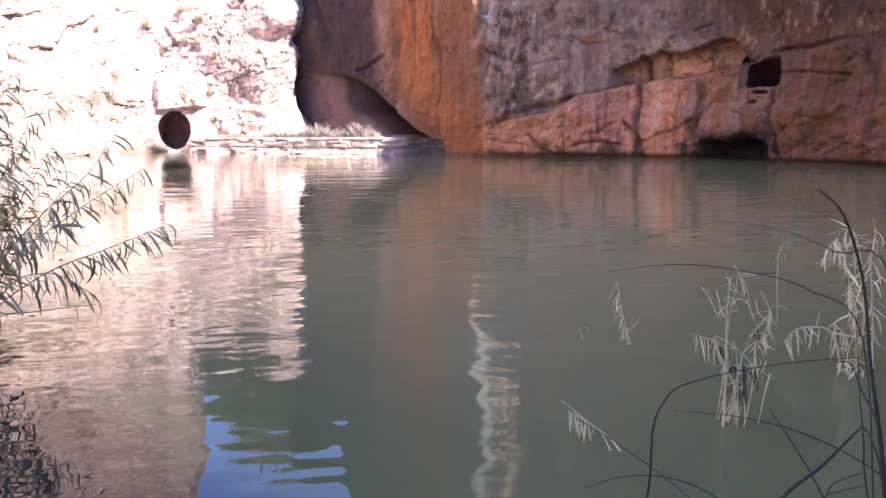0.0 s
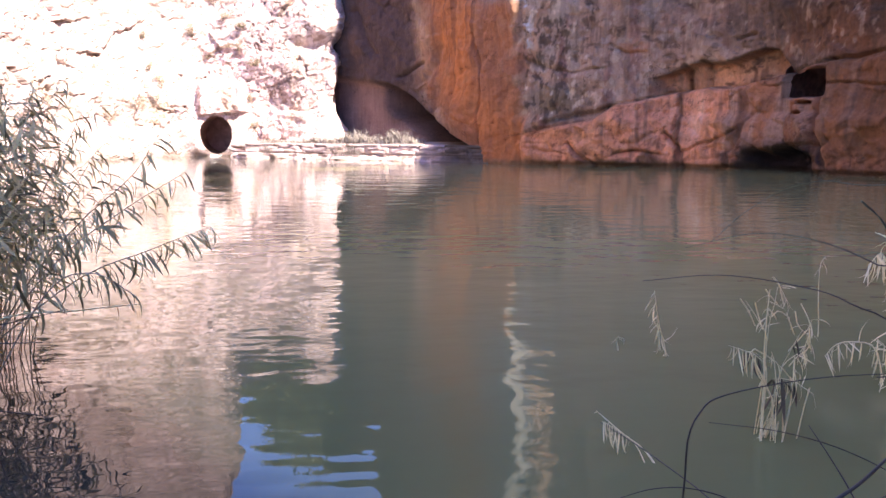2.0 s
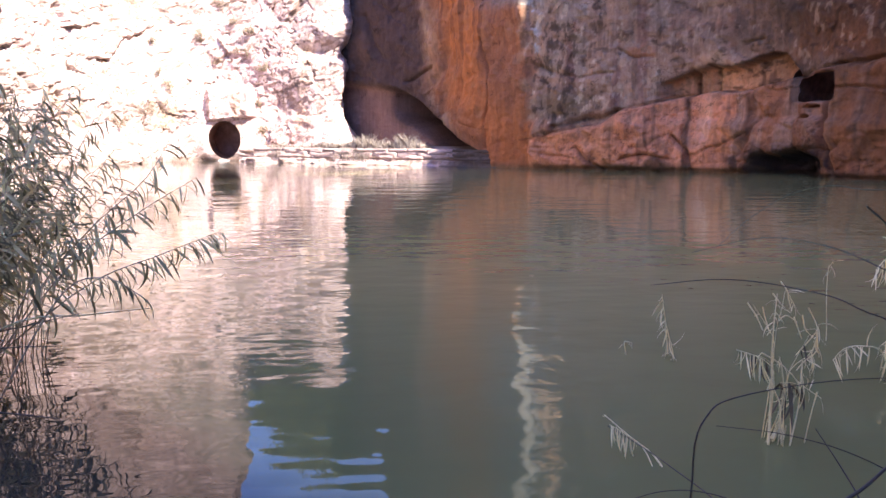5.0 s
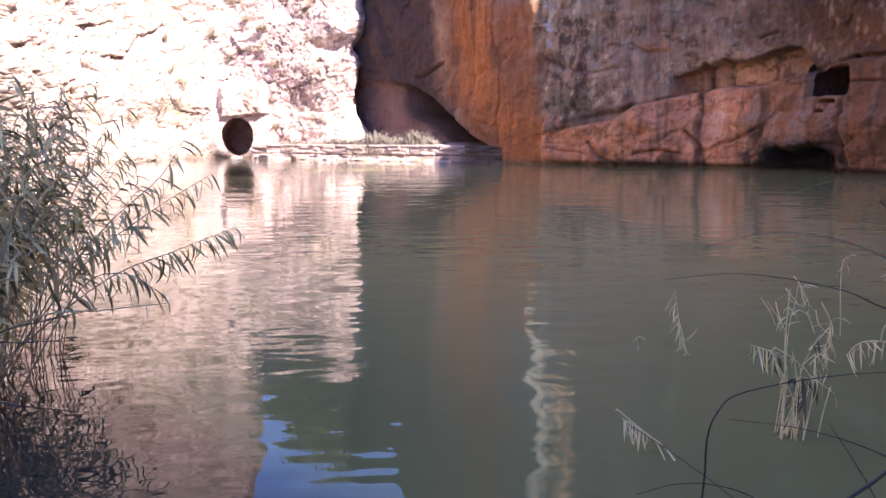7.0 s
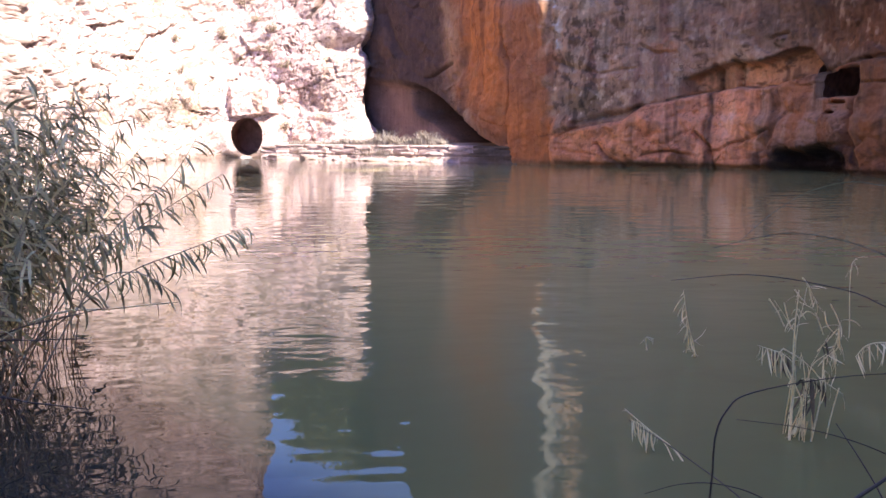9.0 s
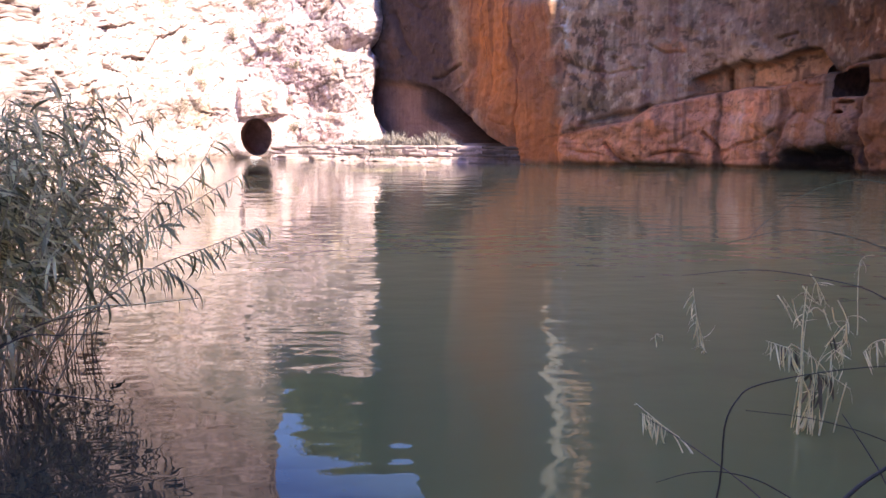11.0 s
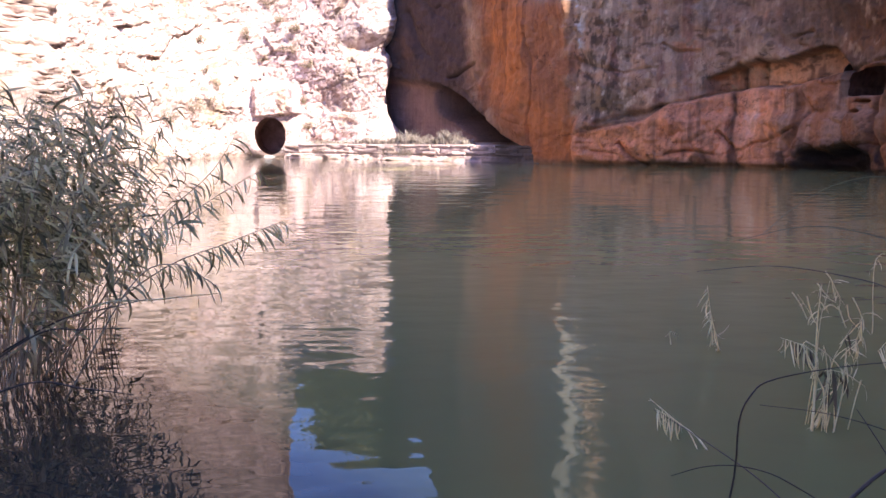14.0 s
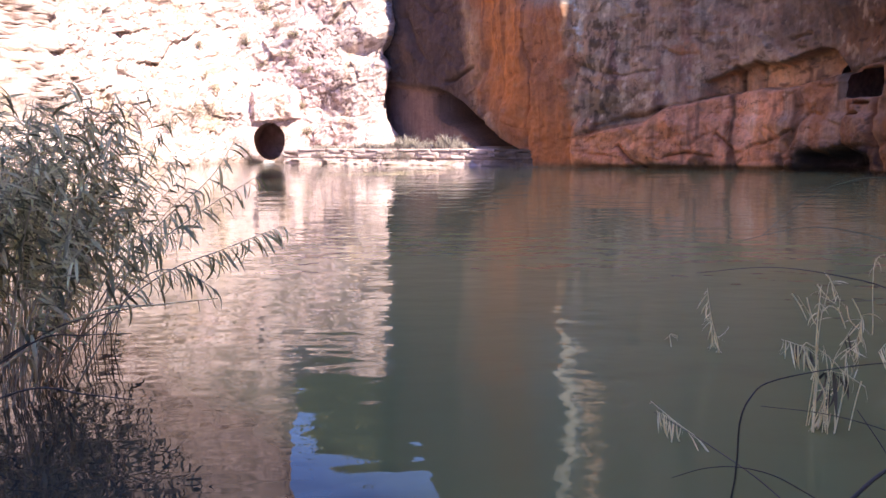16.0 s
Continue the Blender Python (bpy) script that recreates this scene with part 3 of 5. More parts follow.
    # broken blocks and joints, strongest on the lower mass
    tall = np.stack([x + 0.2 * z, y, 0.9 * z + 0.25 * x], 1) + 0.12 * np.stack([fbm(q * 0.9, 3, 143), fbm(q * 0.9, 3, 144), fbm(q * 0.9, 3, 145)], 1)
    for sc, step, sd in ((0.42, 0.22, 151), (1.0, 0.11, 155), (2.3, 0.05, 159)):
        e1, e2, ernd, etilt = cells(tall * sc, sd)
        where = smooth(-0.25, 0.3, fbm(q * 0.45 * sc, 2, sd + 50)) * (1 - 0.7 * slab) * (1 - 0.9 * orange) * (0.4 + 0.6 * lower)
        d += where * (step * (ernd - 0.5) + 0.25 * step / sc * etilt)
        d -= where * 0.6 * step * np.exp(-((e2 - e1) / 0.045) ** 2)
    for lines, deep_by in red_scribbles(q):
        d -= deep_by * lines
    main, small = cave_mask(x, z)
    d -= (0.4 * main + 0.9 * small) * (y > 30)
    d += 0.02 * (z - 4) * smooth(4, 9, z) * smooth(-3, 4, x)
    return np.where(front > 0, d, 0.9 * fbm(q * 0.12, 4, 12)), 0.05 * rough * smooth(0, 1, z)


def right_tint(q, d):
    x, y, z = q.T
    n1, n2 = fbm(q * 0.6, 4, 101), fbm(q * 1.5, 4, 111)
    drip = fbm(q * np.array((1.6, 1.6, 0.14)), 4, 121)
    c = np.tile(np.array((0.32, 0.215, 0.19)), (len(q), 1))
    c = mix(c, (0.235, 0.14, 0.135), smooth(0.1, 0.8, drip))
    c = mix(c, (0.38, 0.285, 0.26), 0.8 * smooth(0.2, 0.9, n2 - 0.5 * drip))
    c = mix(c, (0.36, 0.175, 0.125), 0.7 * smooth(0.25, 0.8, n1))
    _, ol = line_distance(x, z, ORANGE_L)
    _, orr = line_distance(x, z, ORANGE_R)
    orange = smooth(-0.5, 0.9, ol + 0.5 * n1) * smooth(0.35, -0.15, orr + 0.15 * n2)
    rust = mix(np.tile(np.array((0.46, 0.18, 0.088)), (len(q), 1)), (0.32, 0.13, 0.075), 0.6 * smooth(0.2, 0.9, drip))
    rust = mix(rust, (0.38, 0.18, 0.11), 0.7 * smooth(0.2, 0.9, n2))
    thin = fbm(q * np.array((4.5, 4.5, 0.16)), 3, 125)
    rust = mix(rust, (0.15, 0.07, 0.05), 0.6 * smooth(0.3, 0.8, thin + 0.12 * (z - 5)))
    rust = mix(rust, (0.27, 0.13, 0.10), 0.75 * smooth(2.9, 3.6, x + 0.3 * n1) * smooth(1.8, 4.0, z))
    rust = mix(rust, (0.21, 0.105, 0.085), 0.85 * smooth(1.5, 0.2, ol + 0.4 * n1))
    c = mix(c, 0.86 * rust, orange)
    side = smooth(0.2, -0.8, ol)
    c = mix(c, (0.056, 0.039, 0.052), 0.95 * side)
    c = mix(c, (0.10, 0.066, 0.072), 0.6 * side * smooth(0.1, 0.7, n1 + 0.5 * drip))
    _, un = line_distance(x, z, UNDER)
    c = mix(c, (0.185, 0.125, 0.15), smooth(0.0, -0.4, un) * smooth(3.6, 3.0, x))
    # shade under the overhang, painted dark into the cleft
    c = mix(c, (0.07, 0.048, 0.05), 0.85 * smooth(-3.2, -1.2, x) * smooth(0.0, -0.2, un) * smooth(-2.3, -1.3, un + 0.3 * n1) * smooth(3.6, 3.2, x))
    _, seam = line_distance(x, z, SEAM)
    lower = smooth(0.08, -0.1, seam) * smooth(4.9, 5.3, x) * (y > 28)
    flesh = np.tile(np.array((0.54, 0.255, 0.185)), (len(q), 1))
    flesh = mix(flesh, (0.53, 0.25, 0.155), 0.8 * smooth(0.0, 0.7, n1))
    flesh = mix(flesh, (0.60, 0.40, 0.37), 0.8 * smooth(0.1, 0.8, drip) * smooth(9, 12, x))
    flesh = mix(flesh, (0.24, 0.15, 0.125), 0.4 * smooth(0.3, 0.9, n2))
    c = mix(c, flesh, lower)
    _, nt = line_distance(x, z, NOTCH)
    panel = smooth(0.0, -0.10, nt) * smooth(-0.02, 0.08, seam) * smooth(10.6, 11.4, x) * smooth(15.3, 15.0, x)
    c = mix(c, (0.50, 0.28, 0.20), 0.85 * panel)
    far = smooth(15.9, 16.3, x) * smooth(4.9, 4.4, z)
    c = mix(c, (0.36, 0.165, 0.08), 0.75 * far * (0.7 + 0.5 * n1))
    c = mix(c, (0.40, 0.17, 0.08), 0.7 * smooth(13.6, 15.5, x + 1.5 * drip) * smooth(4.4, 5.2, z))
    # darker rock high up to the right; bleached runs beside the buttress
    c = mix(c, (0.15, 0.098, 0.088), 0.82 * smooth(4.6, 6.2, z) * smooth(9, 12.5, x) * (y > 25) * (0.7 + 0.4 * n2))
    c = mix(c, (0.48, 0.40, 0.39), 0.55 * smooth(0.05, 0.55, n2 + 0.3 * drip) * bump(x, 6.4, 1.4) * smooth(3.2, 4.5, z))
    # dark ragged pits
    pit = fbm(q * np.array((2.6, 2.6, 4.0)), 3, 137, 0.6) + 0.4 * fbm(q * 0.5, 2, 138)
    c = mix(c, (0.07, 0.045, 0.04), (0.5 - 0.3 * lower) * smooth(0.7, 1.05, pit) * (1 - orange) * (1 - side))
    grey = smooth(0.0, 0.5, n2 + 0.4 * n1) * smooth(0.0, 0.3, seam) * smooth(5.0, 5.6, x) * smooth(12.5, 10.5, x)
    c = mix(c, (0.26, 0.205, 0.205), 0.75 * grey)
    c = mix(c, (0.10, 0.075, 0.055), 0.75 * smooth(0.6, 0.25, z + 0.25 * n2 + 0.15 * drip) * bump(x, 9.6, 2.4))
    # bleached run and dark seeps on the lower mass
    c = mix(c, (0.62, 0.45, 0.42), 0.6 * bump(x + 0.2 * n2, 12.8, 0.75) * bump(z, 2.3, 0.9) * smooth(-0.6, 0.3, drip))
    c = mix(c, (0.11, 0.065, 0.055), 0.7 * (bump(x + 0.1 * n2, 11.88, 0.11) + bump(x + 0.1 * n2, 14.0, 0.2)) * smooth(0.9, 1.6, z) * smooth(3.6, 3.2, z))
    c = mix(c, (0.12, 0.07, 0.06), 0.6 * panel * smooth(0.15, 0.5, drip + 0.3 * n2))
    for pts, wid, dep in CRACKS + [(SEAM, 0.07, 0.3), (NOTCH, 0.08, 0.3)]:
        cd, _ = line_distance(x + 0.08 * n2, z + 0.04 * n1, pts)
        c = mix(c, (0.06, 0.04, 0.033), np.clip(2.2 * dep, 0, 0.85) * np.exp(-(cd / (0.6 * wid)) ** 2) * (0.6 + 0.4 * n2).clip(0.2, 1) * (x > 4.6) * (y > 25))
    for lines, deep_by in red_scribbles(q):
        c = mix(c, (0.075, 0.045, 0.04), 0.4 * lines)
    # olive lichen, shade painted into the hollow, dark wet waterline
    c = mix(c, (0.17, 0.13, 0.09), 0.7 * bump(x, 6.6, 1.4) * bump(z, 3.0, 0.8))
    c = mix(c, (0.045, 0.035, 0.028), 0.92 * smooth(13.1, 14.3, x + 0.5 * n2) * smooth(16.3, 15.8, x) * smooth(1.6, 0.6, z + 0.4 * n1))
    c = mix(c, (0.12, 0.085, 0.06), 0.7 * smooth(0.35, 0.05, z + 0.12 * n2))
    # whole right end darkened, the overhang's shade put into the colour
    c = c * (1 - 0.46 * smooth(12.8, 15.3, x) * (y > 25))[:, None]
    # dark seeping streaks, pale flaking crust
    front = (y > 25) * smooth(4.7, 5.3, x)
    runs = fbm(q * np.array((3.2, 3.2, 0.30)), 4, 201, 0.55) + 0.5 * fbm(q * 0.5, 2, 203)
    c = mix(c, (0.085, 0.058, 0.05), 0.38 * front * smooth(0.3, 0.95, runs))
    flake = fbm(q * np.array((4.2, 4.2, 2.4)), 3, 205, 0.6) + 0.6 * fbm(q * np.array((0.9, 0.9, 0.35)), 2, 207)
    where = front * smooth(0.1, 0.6, seam) * (0.35 + 0.65 * bump(x, 6.2, 2.2))
    c = mix(c, (0.47, 0.39, 0.36), 0.75 * where * smooth(0.45, 0.95, flake))
    c = mix(c, (0.06, 0.042, 0.038), 0.6 * where * smooth(0.5, 0.95, -flake))
    tone = np.clip((c @ np.array((0.3, 0.6, 0.1))) / 0.17, 0.3, 3.0) ** 0.35
    c = c * ((0.94 - 0.12 * lower) * (1 + (tone - 1) * front))[:, None]
    c = c * np.array((1.13, 1.0, 0.73))
    # white mineral crust, dense higher up
    speck = smooth(0.25, 0.55, fbm(q * np.array((2.6, 2.6, 2.0)), 3, 131) + 0.22 * (z - 6.3))
    crust = bump(x, 5.2, 0.28) * smooth(4.6, 5.6, z)
    c = mix(c, (0.44, 0.42, 0.40), np.clip(1.3 * crust * speck, 0, 1) * (y > 35))
    c = mix(c, (0.19, 0.19, 0.185), 0.95 * smooth(7.4, 8.4, z) * bump(x, 4.6, 1.4) * (y > 35))
    return np.clip(c, 0.02, 0.9)


def cave_cut(c):
    main, _ = cave_mask(c[:, 0], c[:, 2])
    return (main > 0.97) & (c[:, 1] > 30)


def right_top(line):
    x, y = line.T
    t = 19.6 + 11 * smooth(-2.9, 0.3, x) - 4.5 * smooth(14, 18, x)
    # unseen walls, their heights set to shape where the sun falls
    t = np.where(y < 24, 26.5 + 14 * smooth(18, -4, y) , t)
    t = t - 28.0 * smooth(13, 3, x) * (y < -10)
    t = t + 1.1 * smooth(23.7, 24.2, y) * smooth(27.5, 26.8, y) * (x > 17)
    t = t + 11 * smooth(27.1, 27.5, y) * smooth(33, 30, y) * (x > 15)
    t = t + 0.35 * vnoise(np.stack([x, y, 0 * x], 1) * 0.9, 18)
    return t + 1.2 * vnoise(np.stack([x, y, 0 * x], 1) * 0.4, 8)


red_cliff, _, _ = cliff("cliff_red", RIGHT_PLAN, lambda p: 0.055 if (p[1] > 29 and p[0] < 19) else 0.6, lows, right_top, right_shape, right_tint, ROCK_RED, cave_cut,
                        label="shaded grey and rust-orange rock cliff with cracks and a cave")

# tunnel lining
tb = bmesh.new()
seg, rings = 28, []
for k, yy in enumerate((52.6, 53.2, 54.0, 55.2, 56.5)):
    ring = []
    for s in range(seg):
        a = 2 * math.pi * s / seg
        r = 1.09 + 0.04 * math.sin(3 * a + k) + (0.03 if k == 0 else 0)
        ring.append(tb.verts.new((TUN[0] + r * math.cos(a) - 0.12 * k, yy, TUN[1] + r * math.sin(a) * (1.0 if math.sin(a) > 0 else 1.2))))
    rings.append(ring)
for a, b in zip(rings[:-1], rings[1:]):
    for s in range(seg):
        tb.faces.new((a[s], a[(s + 1) % seg], b[(s + 1) % seg], b[s]))
tb.faces.new(rings[-1])
tunnel = part("tunnel", tb, ROCK_DARK, None)
tagged(tunnel, "round dark water tunnel bored into the cliff", "tunnel", kind="structure")

# dark chamber behind the cave's mouth
cb = bmesh.new()
axis, across = Vector((0.845, 0.535, 0)), Vector((0.535, -0.845, 0))
mouth = Vector((15.55, 33.62, 3.45))
prev = None
for depth, sc in ((0.55, 1.5), (0.9, 1.7), (2.2, 2.2), (4.5, 2.0), (7.0, 1.2)):
    ring = []
    for s in range(20):
        a = 2 * math.pi * s / 20
        w = 1.0 + 0.12 * math.sin(3 * a + depth)
        ring.append(cb.verts.new(mouth + axis * depth + across * (0.95 * sc * w * math.cos(a)) + Vector((0, 0, 0.75 * sc * w * math.sin(a)))))
    if prev:
        for s in range(20):
            cb.faces.new((prev[s], prev[(s + 1) % 20], ring[(s + 1) % 20], ring[s]))
    prev = ring
cb.faces.new(prev)
cave = part("cave", cb, ROCK_DARK, None)
tagged(cave, "dark hollow of a small cave in the cliff", "cave", kind="structure")

# white water where the tunnel spills into the pond
fb = np.stack(np.meshgrid(np.linspace(-12.5, -11.8, 34), np.linspace(0, 1, 12)), -1).reshape(-1, 2)
fy = 52.3 - 0.6 * fb[:, 1]
fp = np.stack([fb[:, 0], fy, 0.07 * (1 - smooth(0.0, 0.6, fb[:, 1])) + 0.004], 1)
fp[:, 2] += 0.05 * fbm(fp * 5, 3, 7) * smooth(1.0, 0.6, fb[:, 1])
spill = mesh_object("spill", fp, grid_faces(12, 34), FOAM)
tagged(spill, "small white spill of water at the tunnel mouth", "water", kind="structure")

# ---------------------------------------------------------------- stone ledge along the far shore
la, lb = np.array((-10.9, 50.9)), np.array((4.6, 42.3))
ln = int(np.hypot(*(lb - la)) / 0.08)
lt = (lb - la) / np.hypot(*(lb - la))
lnrm = np.array((lt[1], -lt[0]))
profile = [(0.35, -0.8), (0.32, -0.2), (0.30, 0.0), (0.24, 0.06), (0.16, 0.14), (0.12, 0.20), (0.12, 0.26), (0.02, 0.29), (0.02, 0.32), (0.10, 0.35), (0.10, 0.42),
           (0.08, 0.50), (-0.04, 0.53), (-0.04, 0.56), (0.05, 0.59), (0.06, 0.66), (0.06, 0.74), (0.03, 0.80), (-0.03, 0.83), (-0.2, 0.84), (-0.6, 0.85), (-1.2, 0.9), (-2.5, 0.95), (-5, 1.0), (-9, 1.1)]
LP = []
for off, zz in profile:
    for k in range(ln):
        LP.append((*(la + lt * 0.08 * k + lnrm * off), zz))
LP = np.array(LP)
jag = fbm(LP * np.array((1.6, 1.6, 4.0)), 4, 17)
low_part = smooth(0.45, 0.0, LP[:, 2])
course = np.floor((LP[:, 2] + 0.02) / 0.28)
along = (LP[:, :2] - la) @ lt
block = np.floor(along / 0.85 + course * 0.37 + 0.25 * vnoise(np.stack([along * 0.7, course, course], 1), 47))
joint = np.abs((along / 0.85 + course * 0.37) % 1.0 - 0.5)
LP[:, :2] += lnrm * ((_hash(block.astype(np.int64), course.astype(np.int64), 3 + 0 * course.astype(np.int64), 5) - 0.5) * 0.16 - 0.06 * smooth(0.47, 0.5, joint))[:, None] * ((LP[:, 2] > 0.02) & (LP[:, 2] < 0.82))[:, None]
mound = bump(LP[:, 0], -4.2, 0.7) + 0.6 * bump(LP[:, 0], -9.6, 0.8)
LP[:, :2] += lnrm * ((0.04 + 0.2 * low_part) * jag + 0.35 * mound * low_part)[:, None]
LP[:, 2] += 0.03 * fbm(LP * 0.9, 3, 27) * (LP[:, 2] > 0.3)
lc = np.tile(np.array((0.47, 0.36, 0.34)), (len(LP), 1))
lc = mix(lc, (0.36, 0.27, 0.22), 0.8 * smooth(0.0, 0.8, fbm(LP * np.array((0.7, 0.7, 5)), 4, 37)))
lc = mix(lc, (0.22, 0.17, 0.13), 0.8 * smooth(0.1, 0.7, jag + 0.6 * mound) * low_part)
# right end darkened in the colour, following the cliff's shadow
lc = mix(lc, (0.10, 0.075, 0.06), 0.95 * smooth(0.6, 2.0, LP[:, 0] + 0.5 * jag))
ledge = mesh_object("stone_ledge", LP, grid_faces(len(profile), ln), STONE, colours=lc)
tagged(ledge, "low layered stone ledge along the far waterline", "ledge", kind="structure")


# loose slabs that crown and step the ledge
def slab_mesh(seed, length, thick, colour):
    r = np.random.RandomState(seed)
    u, v, w = np.meshgrid(np.linspace(-0.5, 0.5, 9), np.linspace(0, 1, 4), np.linspace(0, 1, 4), indexing="ij")
    p = np.stack([u.ravel(), v.ravel(), w.ravel()], 1)
    faces = []
    idx = np.arange(len(p)).reshape(9, 4, 4)
    for side in (idx[0], idx[-1][:, ::-1], idx[:, 0][:, ::-1], idx[:, -1], idx[:, :, 0], idx[:, :, -1][:, ::-1]):
        for a in range(side.shape[0] - 1):
            for b in range(side.shape[1] - 1):
                faces.append([int(side[a, b]), int(side[a, b + 1]), int(side[a + 1, b + 1]), int(side[a + 1, b])])
    # rounded, broken edges
    edge = np.abs(p[:, 0] * 2) ** 8
    q = np.stack([p[:, 0] * length, -p[:, 1] * 0.75, p[:, 2] * thick], 1)
    lump = fbm(q * np.array((2.2, 2.2, 5.0)) + 31.0 * seed, 4, 57)
    front = 1 - p[:, 1]
    q[:, 1] += -0.02 * edge * front + 0.05 * lump * front - 0.05 * front * (np.abs(p[:, 2] - 0.5) * 2) ** 3
    q[:, 2] += 0.012 * lump - 0.008 * edge * (p[:, 2] > 0.5)
    q[:, 0] += 0.015 * vnoise(q * 3 + seed, 58)
    col = np.tile(np.array(colour), (len(q), 1))
    col = mix(col, 0.62 * np.array(colour), 0.7 * smooth(0.1, 0.8, lump))
    me = bpy.data.meshes.new("stone")
    me.from_pydata(q.tolist(), [], faces)
    me.materials.append(STONE)
    me.color_attributes.new("tint", "FLOAT_COLOR", "POINT").data.foreach_set("color", np.concatenate([col, np.ones((len(col), 1))], 1).ravel())
    me.polygons.foreach_set("use_smooth", [True] * len(me.polygons))
    return me


# each slab in a lit tone and a darker one for the shadowed end
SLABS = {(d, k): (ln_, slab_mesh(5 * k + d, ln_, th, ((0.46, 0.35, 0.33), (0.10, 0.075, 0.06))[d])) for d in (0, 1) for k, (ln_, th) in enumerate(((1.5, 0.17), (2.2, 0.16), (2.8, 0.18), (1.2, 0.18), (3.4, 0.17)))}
sr = random.Random(77)
for z0, proud, tall in ((0.70, 0.12, 1.0), (0.37, 0.09, 1.85)):
    at = 0.6 + sr.uniform(0, 0.5)
    while at < ln * 0.08 - 1.2:
        c = la + lt * at + lnrm * (proud + sr.uniform(-0.015, 0.015))
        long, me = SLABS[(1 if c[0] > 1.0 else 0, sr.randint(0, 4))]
        c = c + lt * long / 2
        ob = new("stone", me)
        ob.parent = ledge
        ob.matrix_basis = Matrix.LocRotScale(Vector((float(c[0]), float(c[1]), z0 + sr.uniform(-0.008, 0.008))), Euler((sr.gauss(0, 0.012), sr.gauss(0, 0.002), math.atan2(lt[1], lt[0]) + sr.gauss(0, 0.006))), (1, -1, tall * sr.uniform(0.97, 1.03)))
        at += long + sr.uniform(0.0, 0.012)

# ---------------------------------------------------------------- plants: helpers
def blades(name, roots, heights, widths, leans, material, parent=None):
    """Many small bent grass blades in one mesh."""
    V, F = [], []
    for r, h, w, l in zip(roots, heights, widths, leans):
        a = random.uniform(0, math.pi)
        sx, sy = math.cos(a) * w, math.sin(a) * w
        i = len(V)
        for t, k in ((0, 1.0), (0.4, 0.8), (0.75, 0.5)):
            cx, cy, cz = r[0] + l[0] * t * t, r[1] + l[1] * t * t, r[2] + h * (t - 0.18 * t * t * abs(l[0]) / max(h, 0.05))
            V += [(cx - sx * k, cy - sy * k, cz), (cx + sx * k, cy + sy * k, cz)]
        V.append((r[0] + l[0], r[1] + l[1], r[2] + h * 0.92))
        F += [(i, i + 1, i + 3, i + 2), (i + 2, i + 3, i + 5, i + 4), (i + 4, i + 5, i + 6)]
    return mesh_object(name, V, F, material, parent, shade=False)


rng = random.Random(7)
roots, hs, ws, ls = [], [], [], []
for _ in range(3800):
    t = rng.uniform(0.10, 0.70)
    bare = 0.5 + 0.5 * math.sin(t * 31) * math.sin(t * 13 + 1)
    tall = 0.30 + 0.80 * math.exp(-((t - 0.58) / 0.11) ** 2) + 0.25 * math.exp(-((t - 0.40) / 0.10) ** 2)
    back = abs(rng.gauss(0, 0.6)) + 0.15
    q = la + (lb - la) * t - lnrm * back
    roots.append((q[0], q[1], 0.84))
    h = tall * rng.uniform(0.35, 1.25) * (0.55 + 0.6 * bare) * (0.75 + 0.35 * math.sin(t * 97 + 2) * math.sin(t * 61))
    hs.append(h)
    ws.append(rng.uniform(0.014, 0.03))
    ls.append((rng.gauss(0, 0.42) * h, rng.gauss(0, 0.3) * h))
for _ in range(500):  # weeds hanging over the ledge's face
    t = rng.choice((0.43, 0.47, 0.16, 0.5)) + rng.gauss(0, 0.02)
    q = la + (lb - la) * t + lnrm * rng.uniform(0.05, 0.4)
    roots.append((q[0], q[1], rng.uniform(0.12, 0.7)))
    h = rng.uniform(0.08, 0.3)
    hs.append(h)
    ws.append(0.012)
    ls.append((rng.gauss(0, 0.12), -rng.uniform(0, 0.2)))
ledge_grass = blades("ledge_grass", roots, hs, ws, ls, GRASS)
tagged(ledge_grass, "tufts of dry green grass on the stone ledge", "grass", kind="stuff")

from mathutils.bvhtree import BVHTree


def tree_of(ob):
    me = ob.data
    return BVHTree.FromPolygons([v.co.copy() for v in me.vertices], [tuple(p.vertices) for p in me.polygons])


pale_tree = tree_of(pale_cliff)


def empty(name, loc, label, category, group=""):
    ob = new(name)
    ob.location = loc
    ob.empty_display_size = 0.1
    return tagged(ob, label, category, group)


def tube(bm, pts, r0, r1, sides=5):
    """A tapered round stem through points."""
    prev = None
    n = len(pts)
    for k, p in enumerate(pts):
        p = Vector(p)
        d = (Vector(pts[min(k + 1, n - 1)]) - Vector(pts[max(k - 1, 0)])).normalized()
        u = d.orthogonal().normalized()
        v = d.cross(u)
        r = r0 + (r1 - r0) * k / (n - 1)
        ring = [bm.verts.new(p + (u * math.cos(2 * math.pi * s / sides) + v * math.sin(2 * math.pi * s / sides)) * r) for s in range(sides)]
        if prev:
            for s in range(sides):
                bm.faces.new((prev[s], prev[(s + 1) % sides], ring[(s + 1) % sides], ring[s]))
        prev = ring
    bm.faces.new(prev)


def curve_points(ctrl, n):
    """n points along a smooth line through a few 3D points."""
    P = [Vector(c) for c in ctrl]
    P = [2 * P[0] - P[1]] + P + [2 * P[-1] - P[-2]]
    m = len(P) - 3
    out = []
    for k in range(n):
        u = k / (n - 1) * m
        i = min(int(u), m - 1)
        t = u - i
        a, b, c, d = P[i:i + 4]
        out.append(0.5 * (2 * b + (c - a) * t + (2 * a - 5 * b + 4 * c - d) * t * t + (3 * b - a - 3 * c + d) * t ** 3))
    return out


